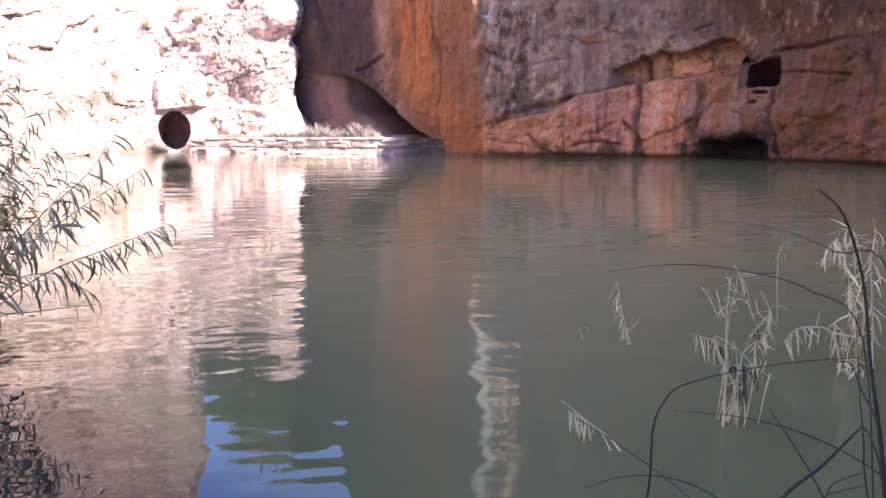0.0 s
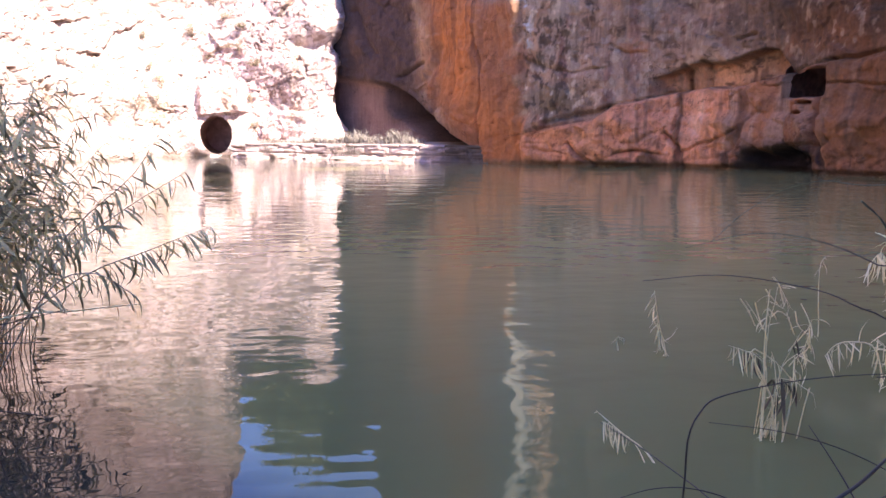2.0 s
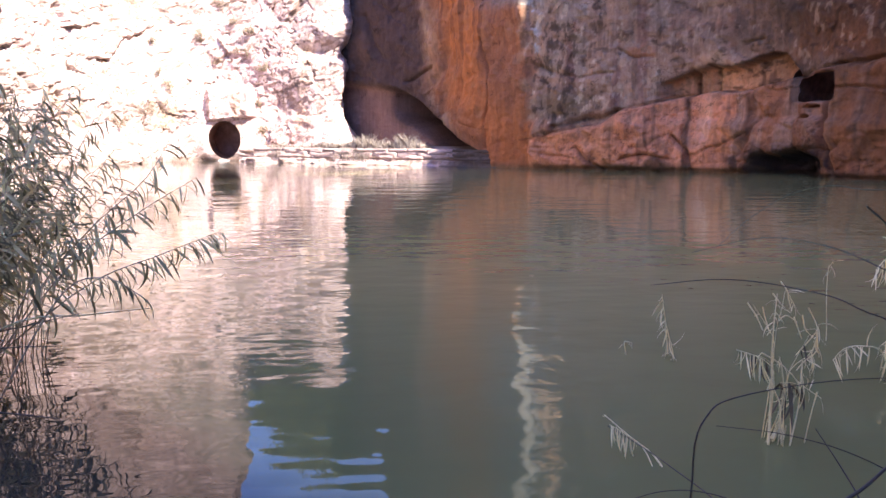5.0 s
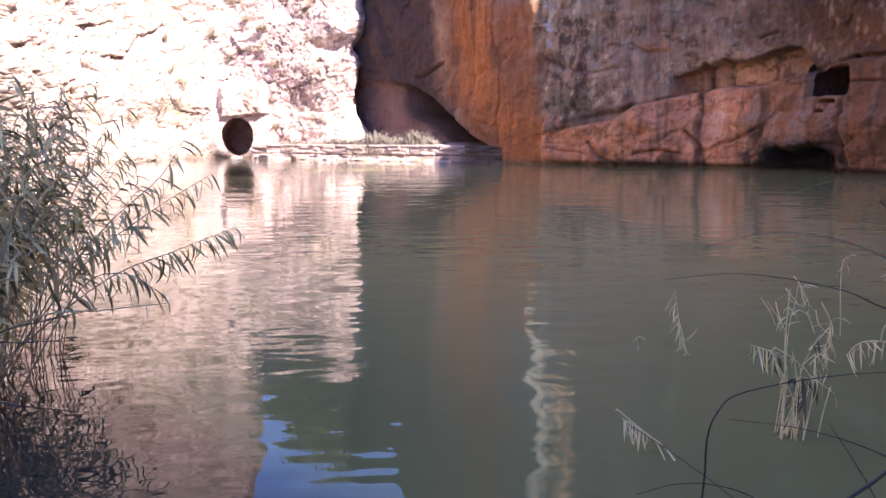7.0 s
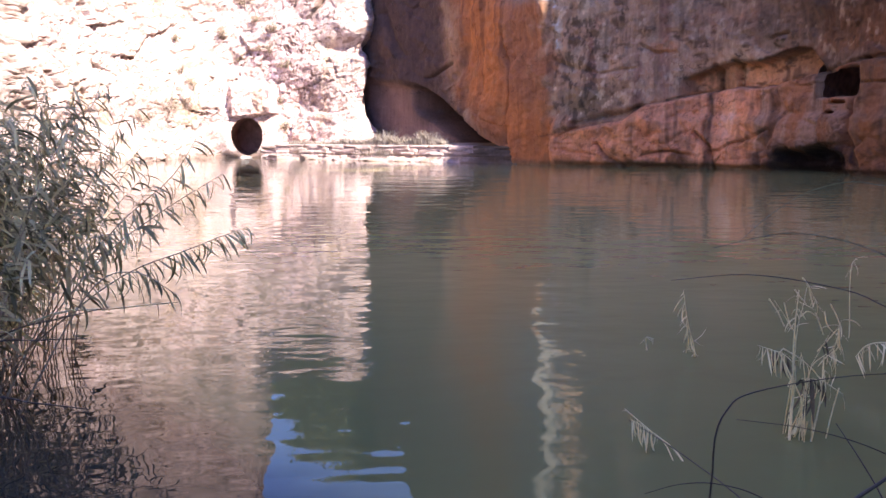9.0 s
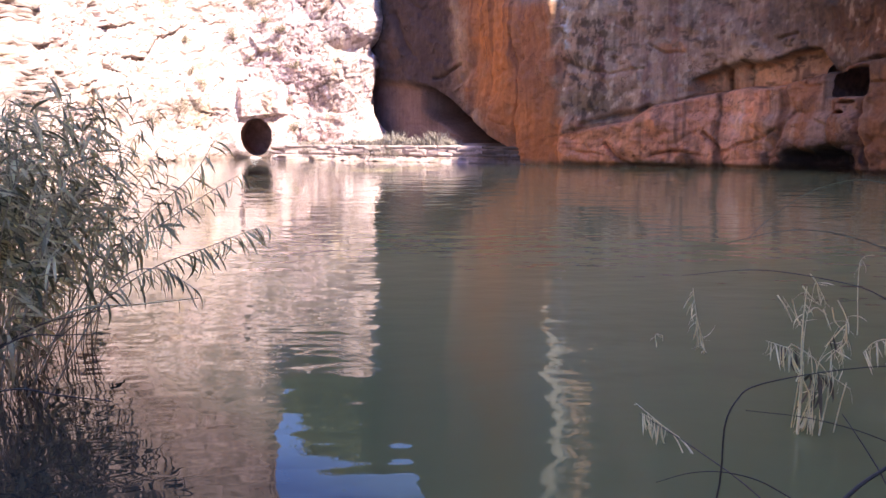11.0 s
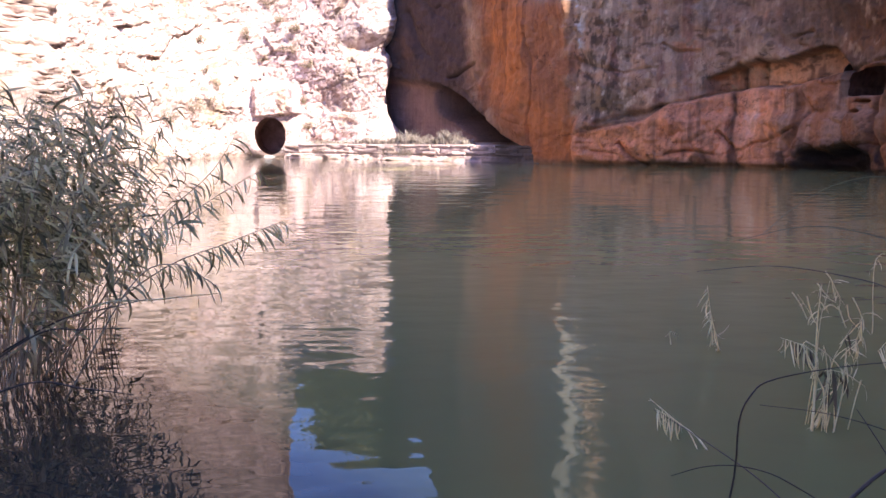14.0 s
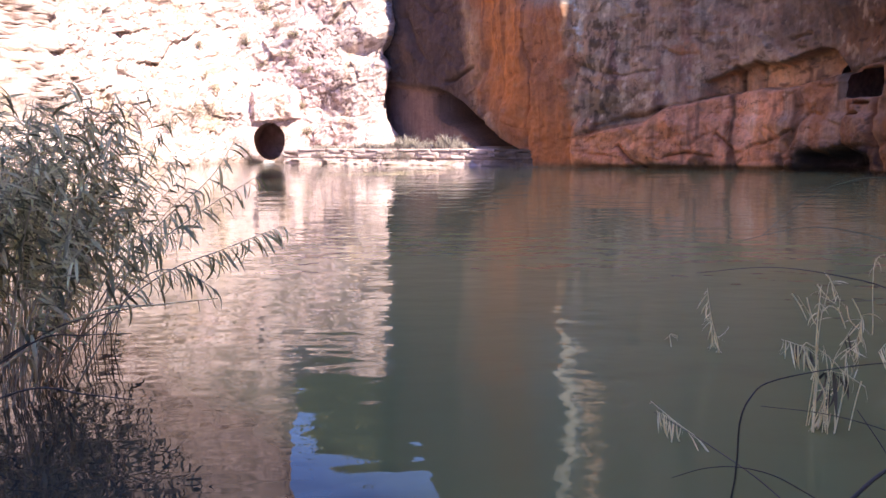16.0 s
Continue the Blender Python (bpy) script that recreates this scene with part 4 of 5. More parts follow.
# shrubs on the pale cliff
def shrub(loc, size, seed):
    r = random.Random(seed)
    size = size * 1.3
    e = empty("shrub", loc, "dry grey-green shrub growing from the cliff face", "shrub", "shrubs on the cliff")
    fol = bmesh.new()
    for k in range(8):
        tip = Vector((r.gauss(0, 0.55), -abs(r.gauss(0.35, 0.25)), r.uniform(0.1, 0.9))) * size
        mid = tip * 0.5 + Vector((0, 0, 0.12 * size))
        bm = bmesh.new()
        tube(bm, [(0, 0.1, -0.05), mid, tip], 0.016, 0.004, 4)
        part("branch", bm, BARK, e)
        for _ in range(34):
            t = r.uniform(0.45, 1.05)
            c = mid.lerp(tip, (t - 0.5) * 2) + Vector((r.gauss(0, 0.14), r.gauss(0, 0.14), r.gauss(0, 0.12))) * size
            a = Vector((r.gauss(0, 1), r.gauss(0, 1), r.gauss(0, 1))).normalized() * 0.055 * (0.6 + size * 0.5)
            b = a.orthogonal().normalized() * 0.022
            fol.faces.new([fol.verts.new(c - a), fol.verts.new(c + b), fol.verts.new(c + a), fol.verts.new(c - b)])
    part("foliage", fol, SHRUB, e)


for k, (sx, sz, size) in enumerate([(-16.8, 2.75, 0.95), (-15.75, 2.95, 0.8), (-13.25, 7.1, 0.75), (-12.0, 9.0, 0.9), (-15.9, 5.0, 0.5), (-10.6, 6.3, 0.55), (-18.4, 2.0, 0.7),
                                    (-15.2, 4.1, 0.75), (-9.6, 5.4, 0.45), (-11.4, 8.2, 0.45), (-10.2, 7.6, 0.4), (-16.2, 6.9, 0.4), (-12.3, 5.9, 0.35), (-10.0, 3.2, 0.5), (-9.7, 1.6, 0.55)]):
    hit = pale_tree.ray_cast(Vector((sx * 0.6, 30, sz)), Vector((sx * 0.4, 22, 0)).normalized())
    if hit[0] is not None:
        shrub(hit[0], size, 300 + k)


# trees on the skyline
def skyline_tree(loc, height, seed):
    r = random.Random(seed)
    e = empty("tree", loc, "bushy green tree on the cliff's edge", "tree", "trees on the skyline")
    bm, cr = bmesh.new(), bmesh.new()
    lean = r.gauss(0, 0.06)
    trunk = [(lean * height * t, 0, height * t - 0.4) for t in (0, 0.3, 0.6, 0.9)]
    tube(bm, trunk, 0.16, 0.04, 7)
    for k in range(14):
        t = r.uniform(0.12, 0.95)
        base = Vector((lean * height * t, 0, height * t - 0.4))
        a = r.uniform(0, 2 * math.pi)
        tip = base + Vector((math.cos(a), math.sin(a), r.uniform(0.2, 0.9))) * height * 0.30 * (1.2 - 0.6 * t) * r.uniform(0.7, 1.2)
        tube(bm, [base, base.lerp(tip, 0.5) + Vector((0, 0, 0.1)), tip], 0.05, 0.012, 5)
        for _ in range(210):
            c = base.lerp(tip, r.uniform(0.35, 1.1)) + Vector((r.gauss(0, 0.5), r.gauss(0, 0.5), r.gauss(0, 0.45)))
            u = Vector((r.gauss(0, 1), r.gauss(0, 1), r.gauss(0, 1))).normalized() * r.uniform(0.10, 0.2)
            v = u.orthogonal().normalized() * 0.09
            cr.faces.new([cr.verts.new(c - u), cr.verts.new(c + v), cr.verts.new(c + u), cr.verts.new(c - v)])
    part("trunk", bm, BARK, e)
    part("crown", cr, TREE_LEAF, e)


for k, (tx, ty, hh) in enumerate([(-9.9, 54.4, 3.4), (-9.3, 54.2, 4.4), (-8.7, 53.8, 4.9), (-8.0, 53.6, 5.2), (-7.1, 53.4, 5.0), (-6.3, 53.2, 5.4), (-5.7, 53.4, 4.8),
                                  (-8.2, 55.8, 5.6), (-7.4, 55.4, 5.4), (-6.4, 55.2, 5.4)]):
    hit = pale_tree.ray_cast(Vector((tx, ty, 40)), Vector((0, 0, -1)))
    if hit[0] is not None:
        skyline_tree(hit[0], hh, 500 + k)


# ---------------------------------------------------------------- reeds
def leaf_mesh(name, droop, twist, width, material):
    """A folded, tapering leaf of length 1 along x, bending down."""
    bm = bmesh.new()
    prev = None
    n = 6
    for k in range(n + 1):
        t = k / n
        ang = droop * t
        x = math.sin(ang) / droop if abs(droop) > 0.05 else t
        z = -(1 - math.cos(ang)) / droop if abs(droop) > 0.05 else 0
        w = width * (0.35 + 2.6 * t) * (1 - t) ** 0.9 if t < 1 else 0.0
        w = min(w, width)
        s, c = math.sin(twist * t), math.cos(twist * t)
        row = [bm.verts.new((x, -w * c, z - w * s + 0.35 * w)), bm.verts.new((x, 0, z)), bm.verts.new((x, w * c, z + w * s + 0.35 * w))]
        if prev:
            for i in (0, 1):
                bm.faces.new((prev[i], prev[i + 1], row[i + 1], row[i]))
        prev = row
    me = bpy.data.meshes.new(name)
    bm.to_mesh(me)
    bm.free()
    me.materials.append(material)
    me.polygons.foreach_set("use_smooth", [True] * len(me.polygons))
    return me


GREEN_LEAVES = [leaf_mesh("leaf", d, t, w, LEAF_GREEN) for d, t, w in ((0.5, 0.3, 0.064), (0.9, -0.4, 0.07), (1.3, 0.6, 0.062), (0.3, 0.1, 0.058), (1.6, -0.3, 0.066), (1.1, 1.2, 0.06))]
DRY_LEAVES = [leaf_mesh("leaf", d, t, w, LEAF_DRY) for d, t, w in ((0.5, 0.5, 0.036), (0.9, -0.6, 0.042), (1.2, 1.0, 0.038), (0.2, 0.2, 0.034), (1.6, -1.4, 0.044))]
WITHERED_LEAVES = [leaf_mesh("leaf", d, t, 0.05, LEAF_WITHERED) for d, t in ((0.4, 0.4), (0.7, -0.7), (-0.3, 0.3))]


def add_leaf(meshes, r, at, heading, pitch, length, parent, roll=0.0):
    ob = new("leaf", r.choice(meshes))
    ob.parent = parent
    ob.matrix_basis = Matrix.LocRotScale(at, Euler((roll, -pitch, heading)), (length, length, length))
    return ob


def reed(ctrl, seed, leaves=13, green=True, first=0.3, leaf_len=(0.16, 0.34), side=None, group="reeds on the bank", label="", radius=0.006, pitch=None, withered=False):
    """One reed: a jointed, bending stem with leaves in two ranks."""
    r = random.Random(seed)
    base = Vector(ctrl[0])
    pts = [p - base for p in curve_points(ctrl, 14)]
    e = empty("reed", base, label or ("grey-green leafy reed leaning over the water" if green else "dry pale reed standing in the pond"), "reed", group)
    bm = bmesh.new()
    tube(bm, pts, radius, radius * 0.3, 5)
    part("stem", bm, STEM_GREEN if green else LEAF_DRY, e)
    meshes = GREEN_LEAVES if green else WITHERED_LEAVES if withered else DRY_LEAVES
    for k in range(leaves):
        t = first + (1 - first) * (k + r.uniform(0, 0.8)) / leaves
        i = min(int(t * 13), 12)
        at = pts[i].lerp(pts[i + 1], t * 13 - i)
        way = (pts[i + 1] - pts[i]).normalized()
        head = math.atan2(way.y, way.x) if math.hypot(way.x, way.y) > 0.15 else r.uniform(-math.pi, math.pi)
        if side is None and green:
            head = r.gauss(-0.1, 0.75) if r.random() < 0.8 else r.uniform(-math.pi, math.pi)
        elif side is None:
            head += (1 if k % 2 else -1) * r.uniform(0.2, 1.2)
        else:
            head = side + r.gauss(0, 0.5)
        add_leaf(meshes, r, at, head, r.gauss(*pitch) if pitch else r.gauss(-0.15, 0.45) if green else r.gauss(-0.75, 0.7), r.uniform(*leaf_len) * (1.1 - 0.45 * t), e, r.gauss(0, 0.5))
    return e


rr = random.Random(21)
for k in range(190):
    deep = k % 4 == 0
    bx = rr.uniform(-5.2, -3.4) if deep else rr.uniform(-4.1, -2.95)
    by = rr.uniform(4.3, 7.6) if deep else rr.uniform(4.7, 6.6)
    bz = float(ground_z(np.array([bx]), np.array([by]))[0])
    top = (rr.uniform(1.6, 2.15) if deep else rr.uniform(1.1, 2.05)) - 0.3 * max(0, bx + 3.0)
    lean = rr.uniform(0.05, 0.5) if deep else rr.uniform(0.25, 1.05)
    yaw = rr.gauss(-0.1, 0.5)
    dx, dy = lean * math.cos(yaw), lean * math.sin(yaw)
    h = top - bz
    reed([(bx, by, bz - 0.05), (bx + dx * 0.15, by + dy * 0.15, bz + h * 0.42), (bx + dx * 0.5, by + dy * 0.5, bz + h * 0.8), (bx + dx, by + dy, top)], 900 + k,
         rr.randint(24, 32), True, 0.38 if deep else 0.56, (0.16, 0.30))


def rush(ctrl, radius):
    """A dark rush or sedge stem, tip first, thickest at its foot."""
    pts = curve_points(ctrl[::-1], 26)
    base = pts[0].copy()
    bm = bmesh.new()
    tube(bm, [p - base for p in pts], radius, radius * 0.35, 6)
    ob = part("rush_stem", bm, BLADE_DARK, None)
    ob.location = base
    return tagged(ob, "dark bent rush stem rising from the bank", "rush", "rushes at the bank")


rush([(1.78, 2.99, 0.82), (1.53, 2.99, 0.81), (1.30, 2.99, 0.78), (1.10, 2.96, 0.745), (1.03, 2.94, 0.70), (0.98, 2.92, 0.60), (0.955, 2.89, 0.34), (0.80, 2.75, -0.15)], 0.0042)
rush([(1.26, 2.39, 1.50), (1.34, 2.39, 1.42), (1.41, 2.39, 1.23), (1.42, 2.34, 0.99), (1.44, 2.29, 0.75), (1.44, 2.22, 0.45), (1.4, 2.1, 0.1)], 0.008)
rush([(1.06, 3.29, 1.24), (1.30, 3.19, 1.31), (1.50, 3.09, 1.29), (1.66, 2.99, 1.22), (1.82, 2.89, 1.12), (1.75, 2.5, 0.1)], 0.0035)
rush([(0.90, 3.29, 1.11), (1.16, 3.19, 1.15), (1.40, 3.09, 1.13), (1.57, 2.99, 1.08), (1.73, 2.89, 0.91), (1.6, 2.5, 0.1)], 0.0035)
rush([(1.13, 3.19, 1.28), (1.29, 3.29, 1.38), (1.51, 3.39, 1.47), (1.69, 3.29, 1.49), (1.92, 3.09, 1.33), (1.8, 2.6, 0.1)], 0.003)
rush([(1.08, 2.99, 0.64), (1.30, 2.89, 0.64), (1.53, 2.84, 0.58), (1.75, 2.79, 0.46), (1.93, 2.7, 0.28), (2.0, 2.55, -0.1)], 0.0035)
rush([(1.00, 4.39, 0.14), (1.10, 4.19, 0.12), (1.17, 3.79, 0.15), (1.26, 3.29, 0.16), (1.40, 2.7, 0.05), (1.45, 2.45, -0.1)], 0.0042)
rush([(0.75, 2.99, 0.35), (0.87, 2.94, 0.41), (1.00, 2.89, 0.43), (1.15, 2.84, 0.39), (1.33, 2.75, 0.25), (1.42, 2.55, -0.1)], 0.0035)
rush([(1.47, 2.45, 0.76), (1.41, 2.42, 0.73), (1.31, 2.38, 0.67), (1.18, 2.35, 0.59), (0.95, 2.25, 0.40), (0.75, 2.1, 0.05)], 0.0085)
rush([(1.47, 2.45, 0.77), (1.48, 2.42, 0.75), (1.49, 2.38, 0.69), (1.49, 2.35, 0.62), (1.47, 2.1, 0.05)], 0.006)
rush([(1.43, 2.95, 0.64), (1.49, 2.85, 0.52), (1.54, 2.75, 0.39), (1.70, 2.4, -0.1)], 0.0042)
rush([(1.65, 2.70, 0.50), (1.54, 2.65, 0.50), (1.46, 2.60, 0.47), (1.25, 2.4, 0.25), (1.15, 2.2, 0.0)], 0.0035)
rush([(1.59, 2.60, 0.50), (1.49, 2.55, 0.51), (1.37, 2.50, 0.49), (1.15, 2.35, 0.3), (1.0, 2.2, 0.0)], 0.003)
rush([(1.55, 2.75, 0.88), (1.57, 2.69, 0.89), (1.57, 2.62, 0.82), (1.59, 2.56, 0.74), (1.59, 2.50, 0.60), (1.59, 2.15, 0.0)], 0.005)
rush([(1.46, 2.50, 1.10), (1.47, 2.47, 0.88), (1.47, 2.43, 0.73), (1.48, 2.40, 0.55), (1.52, 2.2, 0.0)], 0.003)
reed([(1.57, 6.29, -0.12), (1.58, 6.39, 0.01), (1.57, 6.39, 0.10), (1.63, 6.39, 0.09)], 1, 6, False, 0.6, (0.05, 0.1), None, "dry reeds in the water", radius=0.0053)
reed([(1.92, 6.23, -0.12), (1.89, 6.19, 0.06), (1.83, 6.19, 0.28), (1.79, 6.19, 0.51)], 2, 18, False, 0.2, (0.1, 0.22), None, "dry reeds in the water", radius=0.0053)
reed([(1.86, 6.39, -0.12), (1.87, 6.29, 0.08), (1.85, 6.29, 0.30)], 3, 7, False, 0.2, (0.1, 0.18), None, "dry reeds in the water", radius=0.0053)
reed([(3.32, 6.79, -0.12), (3.35, 6.79, 0.03), (3.33, 6.79, 0.36), (3.33, 6.79, 0.60), (3.37, 6.79, 0.67)], 4, 7, False, 0.7, (0.1, 0.2), None, "dry reeds in the water", radius=0.0053)
DRY_TWIGS = [
    [(-0.15, 0.01, 0.92), (-0.10, 0.01, 0.85), (-0.06, 0.01, 0.77)],
    [(-0.03, 0.10, 0.88), (-0.01, 0.10, 0.81), (0.02, 0.10, 0.73)],
    [(0.01, 0.07, 0.96), (0.05, 0.07, 0.91), (0.08, 0.07, 0.88)],
    [(0.04, 0.05, 1.03), (0.08, 0.05, 0.98), (0.09, 0.05, 0.93), (0.11, 0.05, 0.87)],
    [(0.11, 0.02, 0.84), (0.14, 0.02, 0.77), (0.16, 0.02, 0.72)],
    [(0.23, 0.11, 0.87), (0.27, 0.11, 0.80), (0.29, 0.11, 0.75)],
    [(0.28, 0.08, 0.76), (0.22, 0.08, 0.68), (0.16, 0.08, 0.61)],
    [(0.25, 0.06, 0.62), (0.20, 0.06, 0.58), (0.16, 0.06, 0.53)],
    [(0.25, 0.04, 0.75), (0.26, 0.04, 0.66), (0.23, 0.04, 0.61)],
    [(-0.02, 0.01, 0.43), (-0.00, 0.01, 0.49), (0.01, 0.01, 0.54)],
    [(0.14, 0.10, 0.20), (0.12, 0.10, 0.02), (0.13, 0.10, -0.15)],
    [(0.15, 0.07, 0.26), (0.16, 0.07, 0.06), (0.18, 0.07, -0.08)],
    [(0.28, 0.05, 0.41), (0.25, 0.05, 0.27), (0.21, 0.05, 0.02)],
    [(0.03, 0.02, 0.82), (0.07, 0.02, 0.85), (0.13, 0.02, 0.81)],
    [(0.20, 0.11, 0.83), (0.22, 0.11, 0.75), (0.27, 0.11, 0.70)],
]
broken_reed = reed([(1.90, 4.44, -0.12), (1.93, 4.50, 0.25), (1.92, 4.50, 0.47), (1.92, 4.50, 0.66), (1.93, 4.50, 0.84)], 5, 15, False, 0.7, (0.08, 0.16), None, "dry reeds in the water", radius=0.0079)
for pts in DRY_TWIGS:
    twig = bmesh.new()
    tube(twig, curve_points(pts, 6), 0.0042, 0.0028, 5)
    part("twig", twig, LEAF_DRY, broken_reed)
reed([(1.91, 4.58, -0.12), (1.93, 4.50, 0.51), (1.88, 4.50, 0.66), (1.80, 4.50, 0.78)], 105, 3, False, 0.8, (0.06, 0.12), None, "dry reeds in the water", radius=0.0032)
reed([(1.91, 4.48, -0.12), (1.93, 4.50, 0.56), (1.96, 4.50, 0.76), (1.98, 4.50, 0.86), (2.04, 4.50, 0.74)], 106, 10, False, 0.75, (0.08, 0.17), None, "dry reeds in the water", radius=0.0027, pitch=(-0.9, 0.5))
reed([(1.91, 4.58, -0.12), (1.99, 4.50, 0.22), (1.98, 4.50, 0.42), (1.96, 4.50, 0.49)], 107, 4, False, 0.7, (0.08, 0.14), None, "dry reeds in the water", radius=0.0045)
reed([(1.98, 4.40, -0.12), (2.08, 4.50, 0.18), (2.09, 4.50, 0.34), (2.10, 4.50, 0.39)], 108, 6, False, 0.6, (0.1, 0.2), None, "dry reeds in the water", radius=0.0055, pitch=(-1.2, 0.4))
reed([(1.95, 4.58, -0.12), (1.99, 4.50, 0.18), (1.84, 4.50, 0.50), (1.98, 4.50, 0.44), (2.08, 4.50, 0.34), (2.21, 4.50, 0.25)], 109, 7, False, 0.6, (0.08, 0.2), None, "dry reeds in the water", radius=0.0060, pitch=(-0.6, 0.6))
reed([(1.97, 4.56, -0.12), (2.01, 4.50, 0.34), (2.04, 4.50, 0.43), (2.14, 4.50, 0.52), (2.17, 4.50, 0.67)], 110, 24, False, 0.6, (0.1, 0.2), None, "dry reeds in the water", radius=0.0037)
reed([(1.97, 4.44, -0.12), (2.01, 4.50, 0.34), (2.06, 4.50, 0.49), (2.12, 4.50, 0.61)], 111, 7, False, 0.7, (0.08, 0.16), None, "dry reeds in the water", radius=0.0027, withered=True)
reed([(1.92, 4.52, -0.12), (1.94, 4.50, 0.35), (1.89, 4.50, 0.46), (1.81, 4.50, 0.50), (1.72, 4.50, 0.53)], 112, 10, False, 0.55, (0.12, 0.24), -1.57, "dry reeds in the water", radius=0.0041, pitch=(-1.25, 0.2))
reed([(1.92, 4.58, -0.12), (1.96, 4.55, 0.35), (1.91, 4.55, 0.46), (1.81, 4.55, 0.49)], 113, 9, False, 0.6, (0.12, 0.22), -1.2, "dry reeds in the water", radius=0.0027, pitch=(-1.25, 0.2), withered=True)
reed([(1.95, 4.44, -0.12), (1.99, 4.50, 0.27), (1.98, 4.50, 0.34), (2.09, 4.50, 0.33)], 114, 9, False, 0.5, (0.22, 0.36), 0.3, "dry reeds in the water", radius=0.0027, pitch=(-1.15, 0.3), withered=True)
reed([(1.97, 4.40, -0.12), (2.00, 4.50, 0.27), (2.01, 4.50, 0.34), (2.12, 4.50, 0.32)], 115, 6, False, 0.6, (0.2, 0.34), -0.5, "dry reeds in the water", radius=0.0027, pitch=(-1.3, 0.18))
reed([(1.92, 4.54, -0.12), (1.97, 4.50, 0.04), (1.96, 4.50, 0.10), (2.00, 4.50, 0.14)], 116, 7, False, 0.6, (0.12, 0.22), None, "dry reeds in the water", radius=0.0037, pitch=(-1.4, 0.12))
reed([(3.16, 5.43, -0.12), (3.11, 5.49, 0.23), (2.95, 5.49, 0.29), (2.83, 5.49, 0.27), (2.76, 5.49, 0.19)], 11, 21, False, 0.2, (0.12, 0.25), -1.57, "dry reeds in the water", radius=0.0063)
reed([(3.28, 5.47, -0.12), (3.26, 5.49, 0.34), (3.17, 5.49, 0.69), (3.10, 5.49, 0.89), (3.01, 5.49, 0.81)], 12, 39, False, 0.2, (0.16, 0.32), -1.8, "dry reeds in the water", radius=0.0074)
reed([(3.32, 5.57, -0.12), (3.32, 5.49, 0.34), (3.27, 5.49, 0.73), (3.21, 5.49, 0.94), (3.13, 5.49, 0.96)], 13, 36, False, 0.2, (0.16, 0.32), None, "dry reeds in the water", radius=0.0074)
reed([(3.36, 5.41, -0.12), (3.38, 5.49, 0.34), (3.34, 5.49, 0.73), (3.36, 5.49, 0.96)], 14, 30, False, 0.2, (0.16, 0.3), None, "dry reeds in the water", radius=0.0074)
reed([(3.20, 5.53, -0.12), (3.22, 5.49, 0.11), (3.19, 5.49, 0.23), (3.11, 5.49, 0.31)], 15, 18, False, 0.2, (0.12, 0.24), None, "dry reeds in the water", radius=0.0053)
reed([(3.14, 5.35, -0.12), (3.22, 5.29, 0.01), (3.14, 5.29, 0.09), (3.04, 5.29, 0.13)], 16, 18, False, 0.2, (0.12, 0.24), None, "dry reeds in the water", radius=0.0053)
reed([(1.25, 3.78, -0.12), (1.23, 4.20, 0.01), (1.10, 4.30, 0.11), (0.98, 4.40, 0.20)], 17, 4, False, 0.5, (0.05, 0.1), None, "dry reeds in the water", radius=0.0072, pitch=(-0.3, 0.4))
reed([(1.21, 3.98, -0.12), (1.17, 4.25, 0.05), (1.07, 4.30, 0.13), (1.00, 4.35, 0.16)], 117, 13, False, 0.5, (0.12, 0.2), -1.9, "dry reeds in the water", radius=0.0039, pitch=(-1.3, 0.2))
reed([(-3.1, 5.5, 0.0), (-2.11, 5.20, 0.74), (-1.54, 5.00, 0.99), (-1.16, 4.90, 1.14)], 60, 47, True, 0.35, (0.14, 0.26), -0.15, radius=0.006, pitch=(-0.75, 0.35))
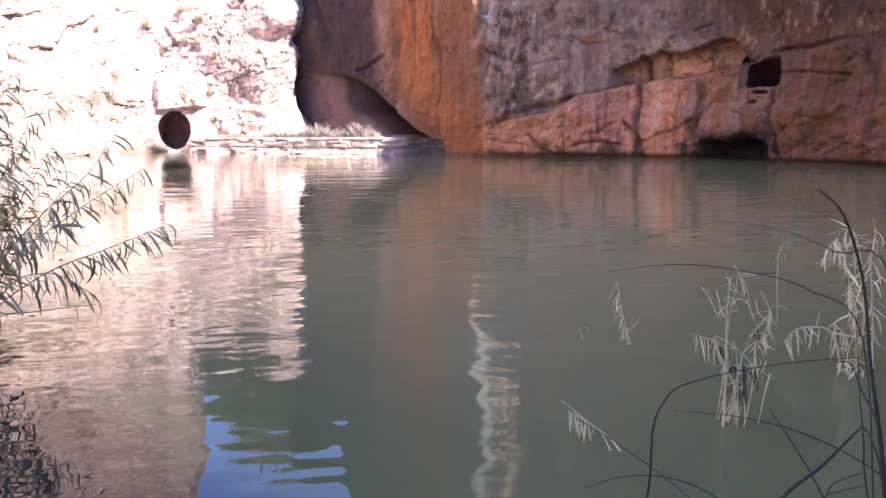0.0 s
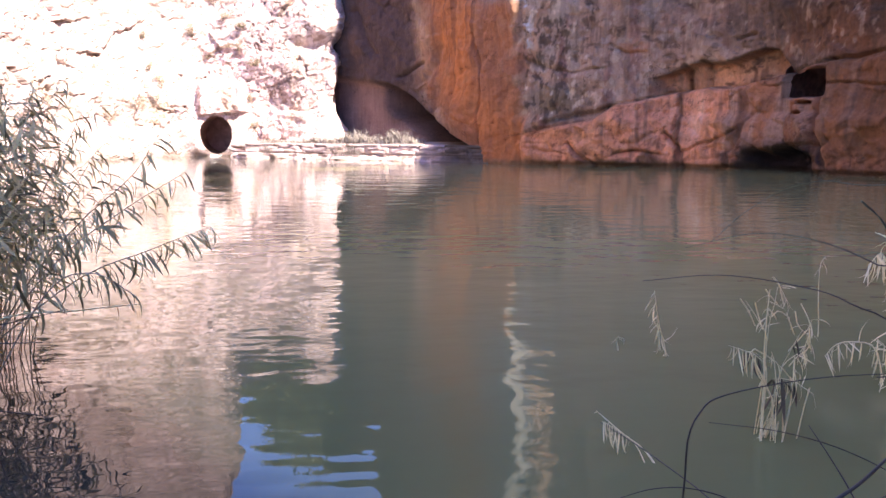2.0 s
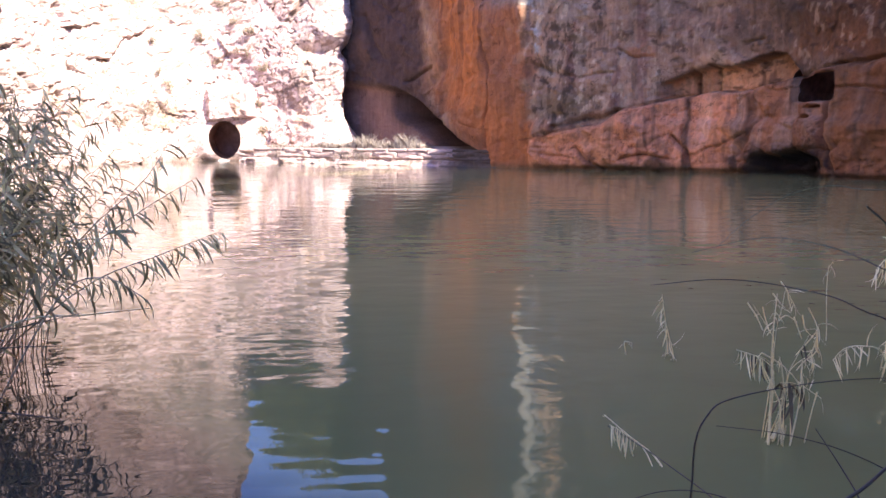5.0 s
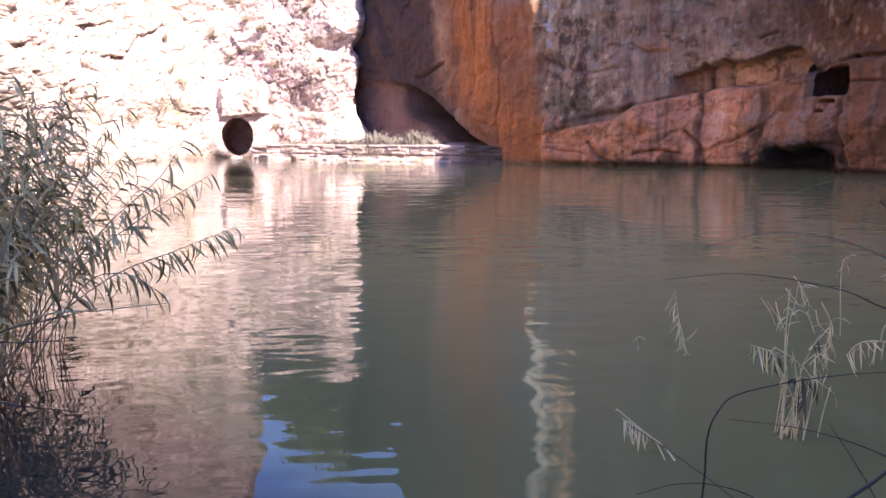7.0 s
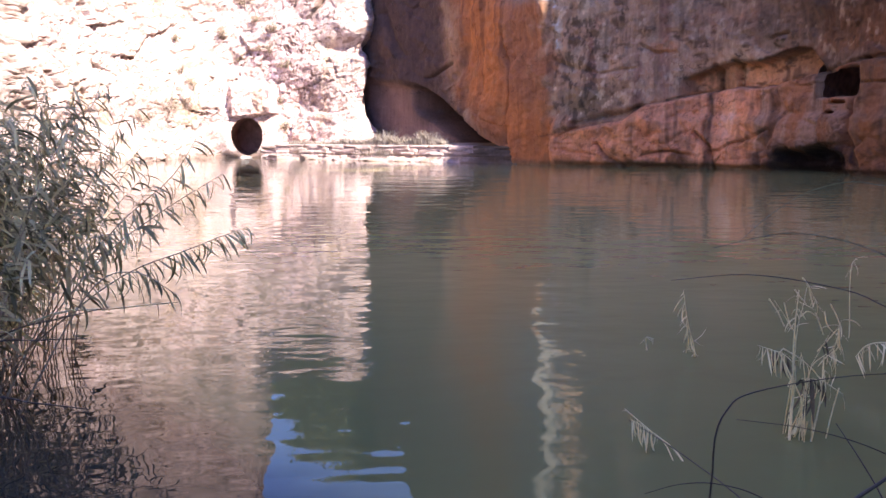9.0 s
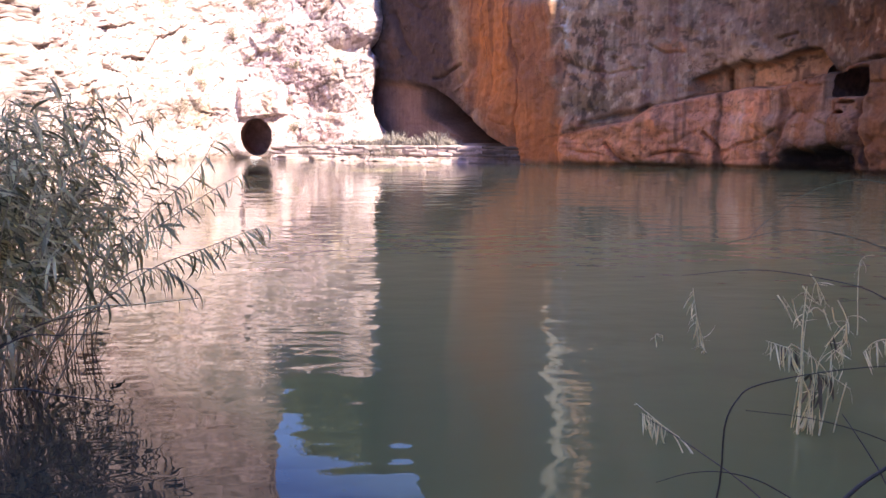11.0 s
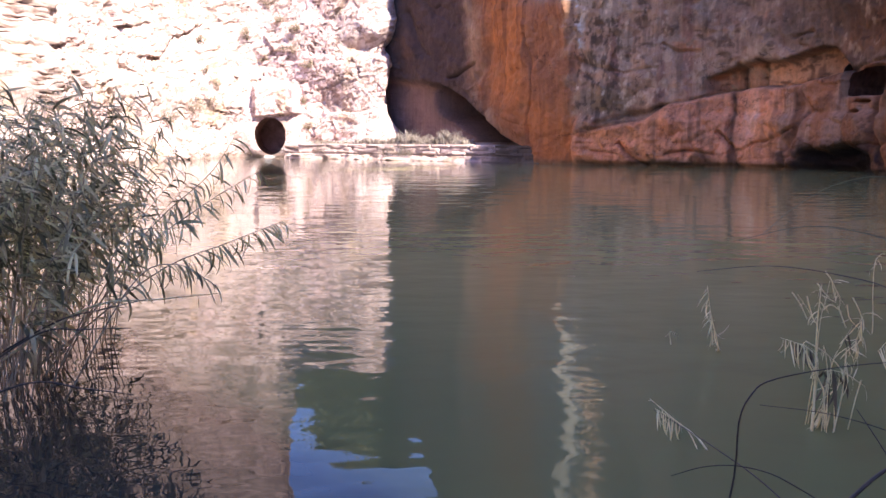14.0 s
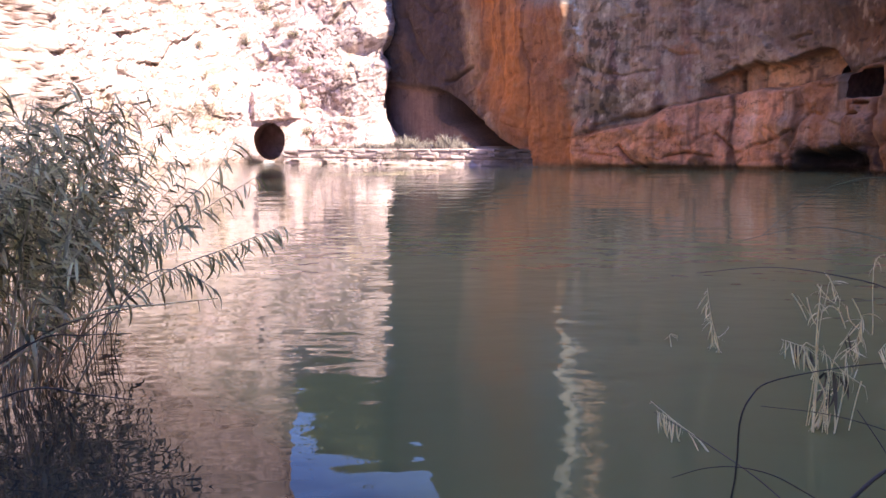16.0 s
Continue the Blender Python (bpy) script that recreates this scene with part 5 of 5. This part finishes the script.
reed([(-3.0, 5.7, -0.05), (-2.54, 5.60, 0.67), (-2.09, 5.40, 1.11), (-1.69, 5.20, 1.41), (-1.49, 5.10, 1.66)], 61, 37, True, 0.3, (0.14, 0.26), -0.15, radius=0.006, pitch=(-0.75, 0.35))
reed([(-3.0, 5.4, -0.05), (-2.25, 5.30, 0.83), (-1.77, 5.20, 1.19), (-1.34, 5.10, 1.44)], 62, 37, True, 0.3, (0.14, 0.26), -0.15, radius=0.006, pitch=(-0.75, 0.35))
reed([(-3.2, 5.4, -0.05), (-2.58, 5.30, 0.80), (-2.25, 5.30, 1.34), (-2.00, 5.30, 1.79)], 63, 37, True, 0.3, (0.14, 0.26), -0.15, radius=0.006, pitch=(-0.75, 0.35))
reed([(-2.8, 5.2, -0.05), (-2.58, 5.10, 0.83), (-2.47, 5.10, 1.45), (-2.39, 5.10, 1.96)], 64, 37, True, 0.3, (0.14, 0.26), -0.15, radius=0.006, pitch=(-0.75, 0.35))
reed([(-2.8, 5.1, -0.05), (-2.33, 5.00, 0.78), (-2.14, 5.00, 1.05), (-1.74, 4.90, 1.10)], 65, 29, True, 0.3, (0.14, 0.26), -0.15, radius=0.006, pitch=(-0.75, 0.35))
reed([(-2.6, 4.9, -0.05), (-2.04, 4.70, 0.77), (-1.73, 4.60, 0.92), (-1.46, 4.50, 0.81)], 66, 21, True, 0.3, (0.14, 0.26), -0.15, radius=0.006, pitch=(-0.75, 0.35))
reed([(-3.2, 4.9, 0.1), (-2.43, 4.90, 0.58), (-1.92, 4.80, 0.67), (-1.52, 4.70, 0.73)], 70, 3, False, 0.85, (0.06, 0.12), None, "dead stalks on the bank", "dry pale reed stalk leaning low over the water", 0.009)
rush([(-1.95, 4.80, 0.68), (-2.25, 4.80, 0.61), (-2.59, 4.80, 0.51), (-3.3, 4.9, 0.1)], 0.007)
rush([(-2.01, 4.60, 0.54), (-2.29, 4.60, 0.53), (-2.61, 4.60, 0.48), (-3.2, 4.4, 0.05)], 0.008)
rush([(-1.81, 4.10, 0.30), (-2.07, 4.10, 0.33), (-2.41, 4.10, 0.35), (-3.0, 4.0, 0.1)], 0.008)
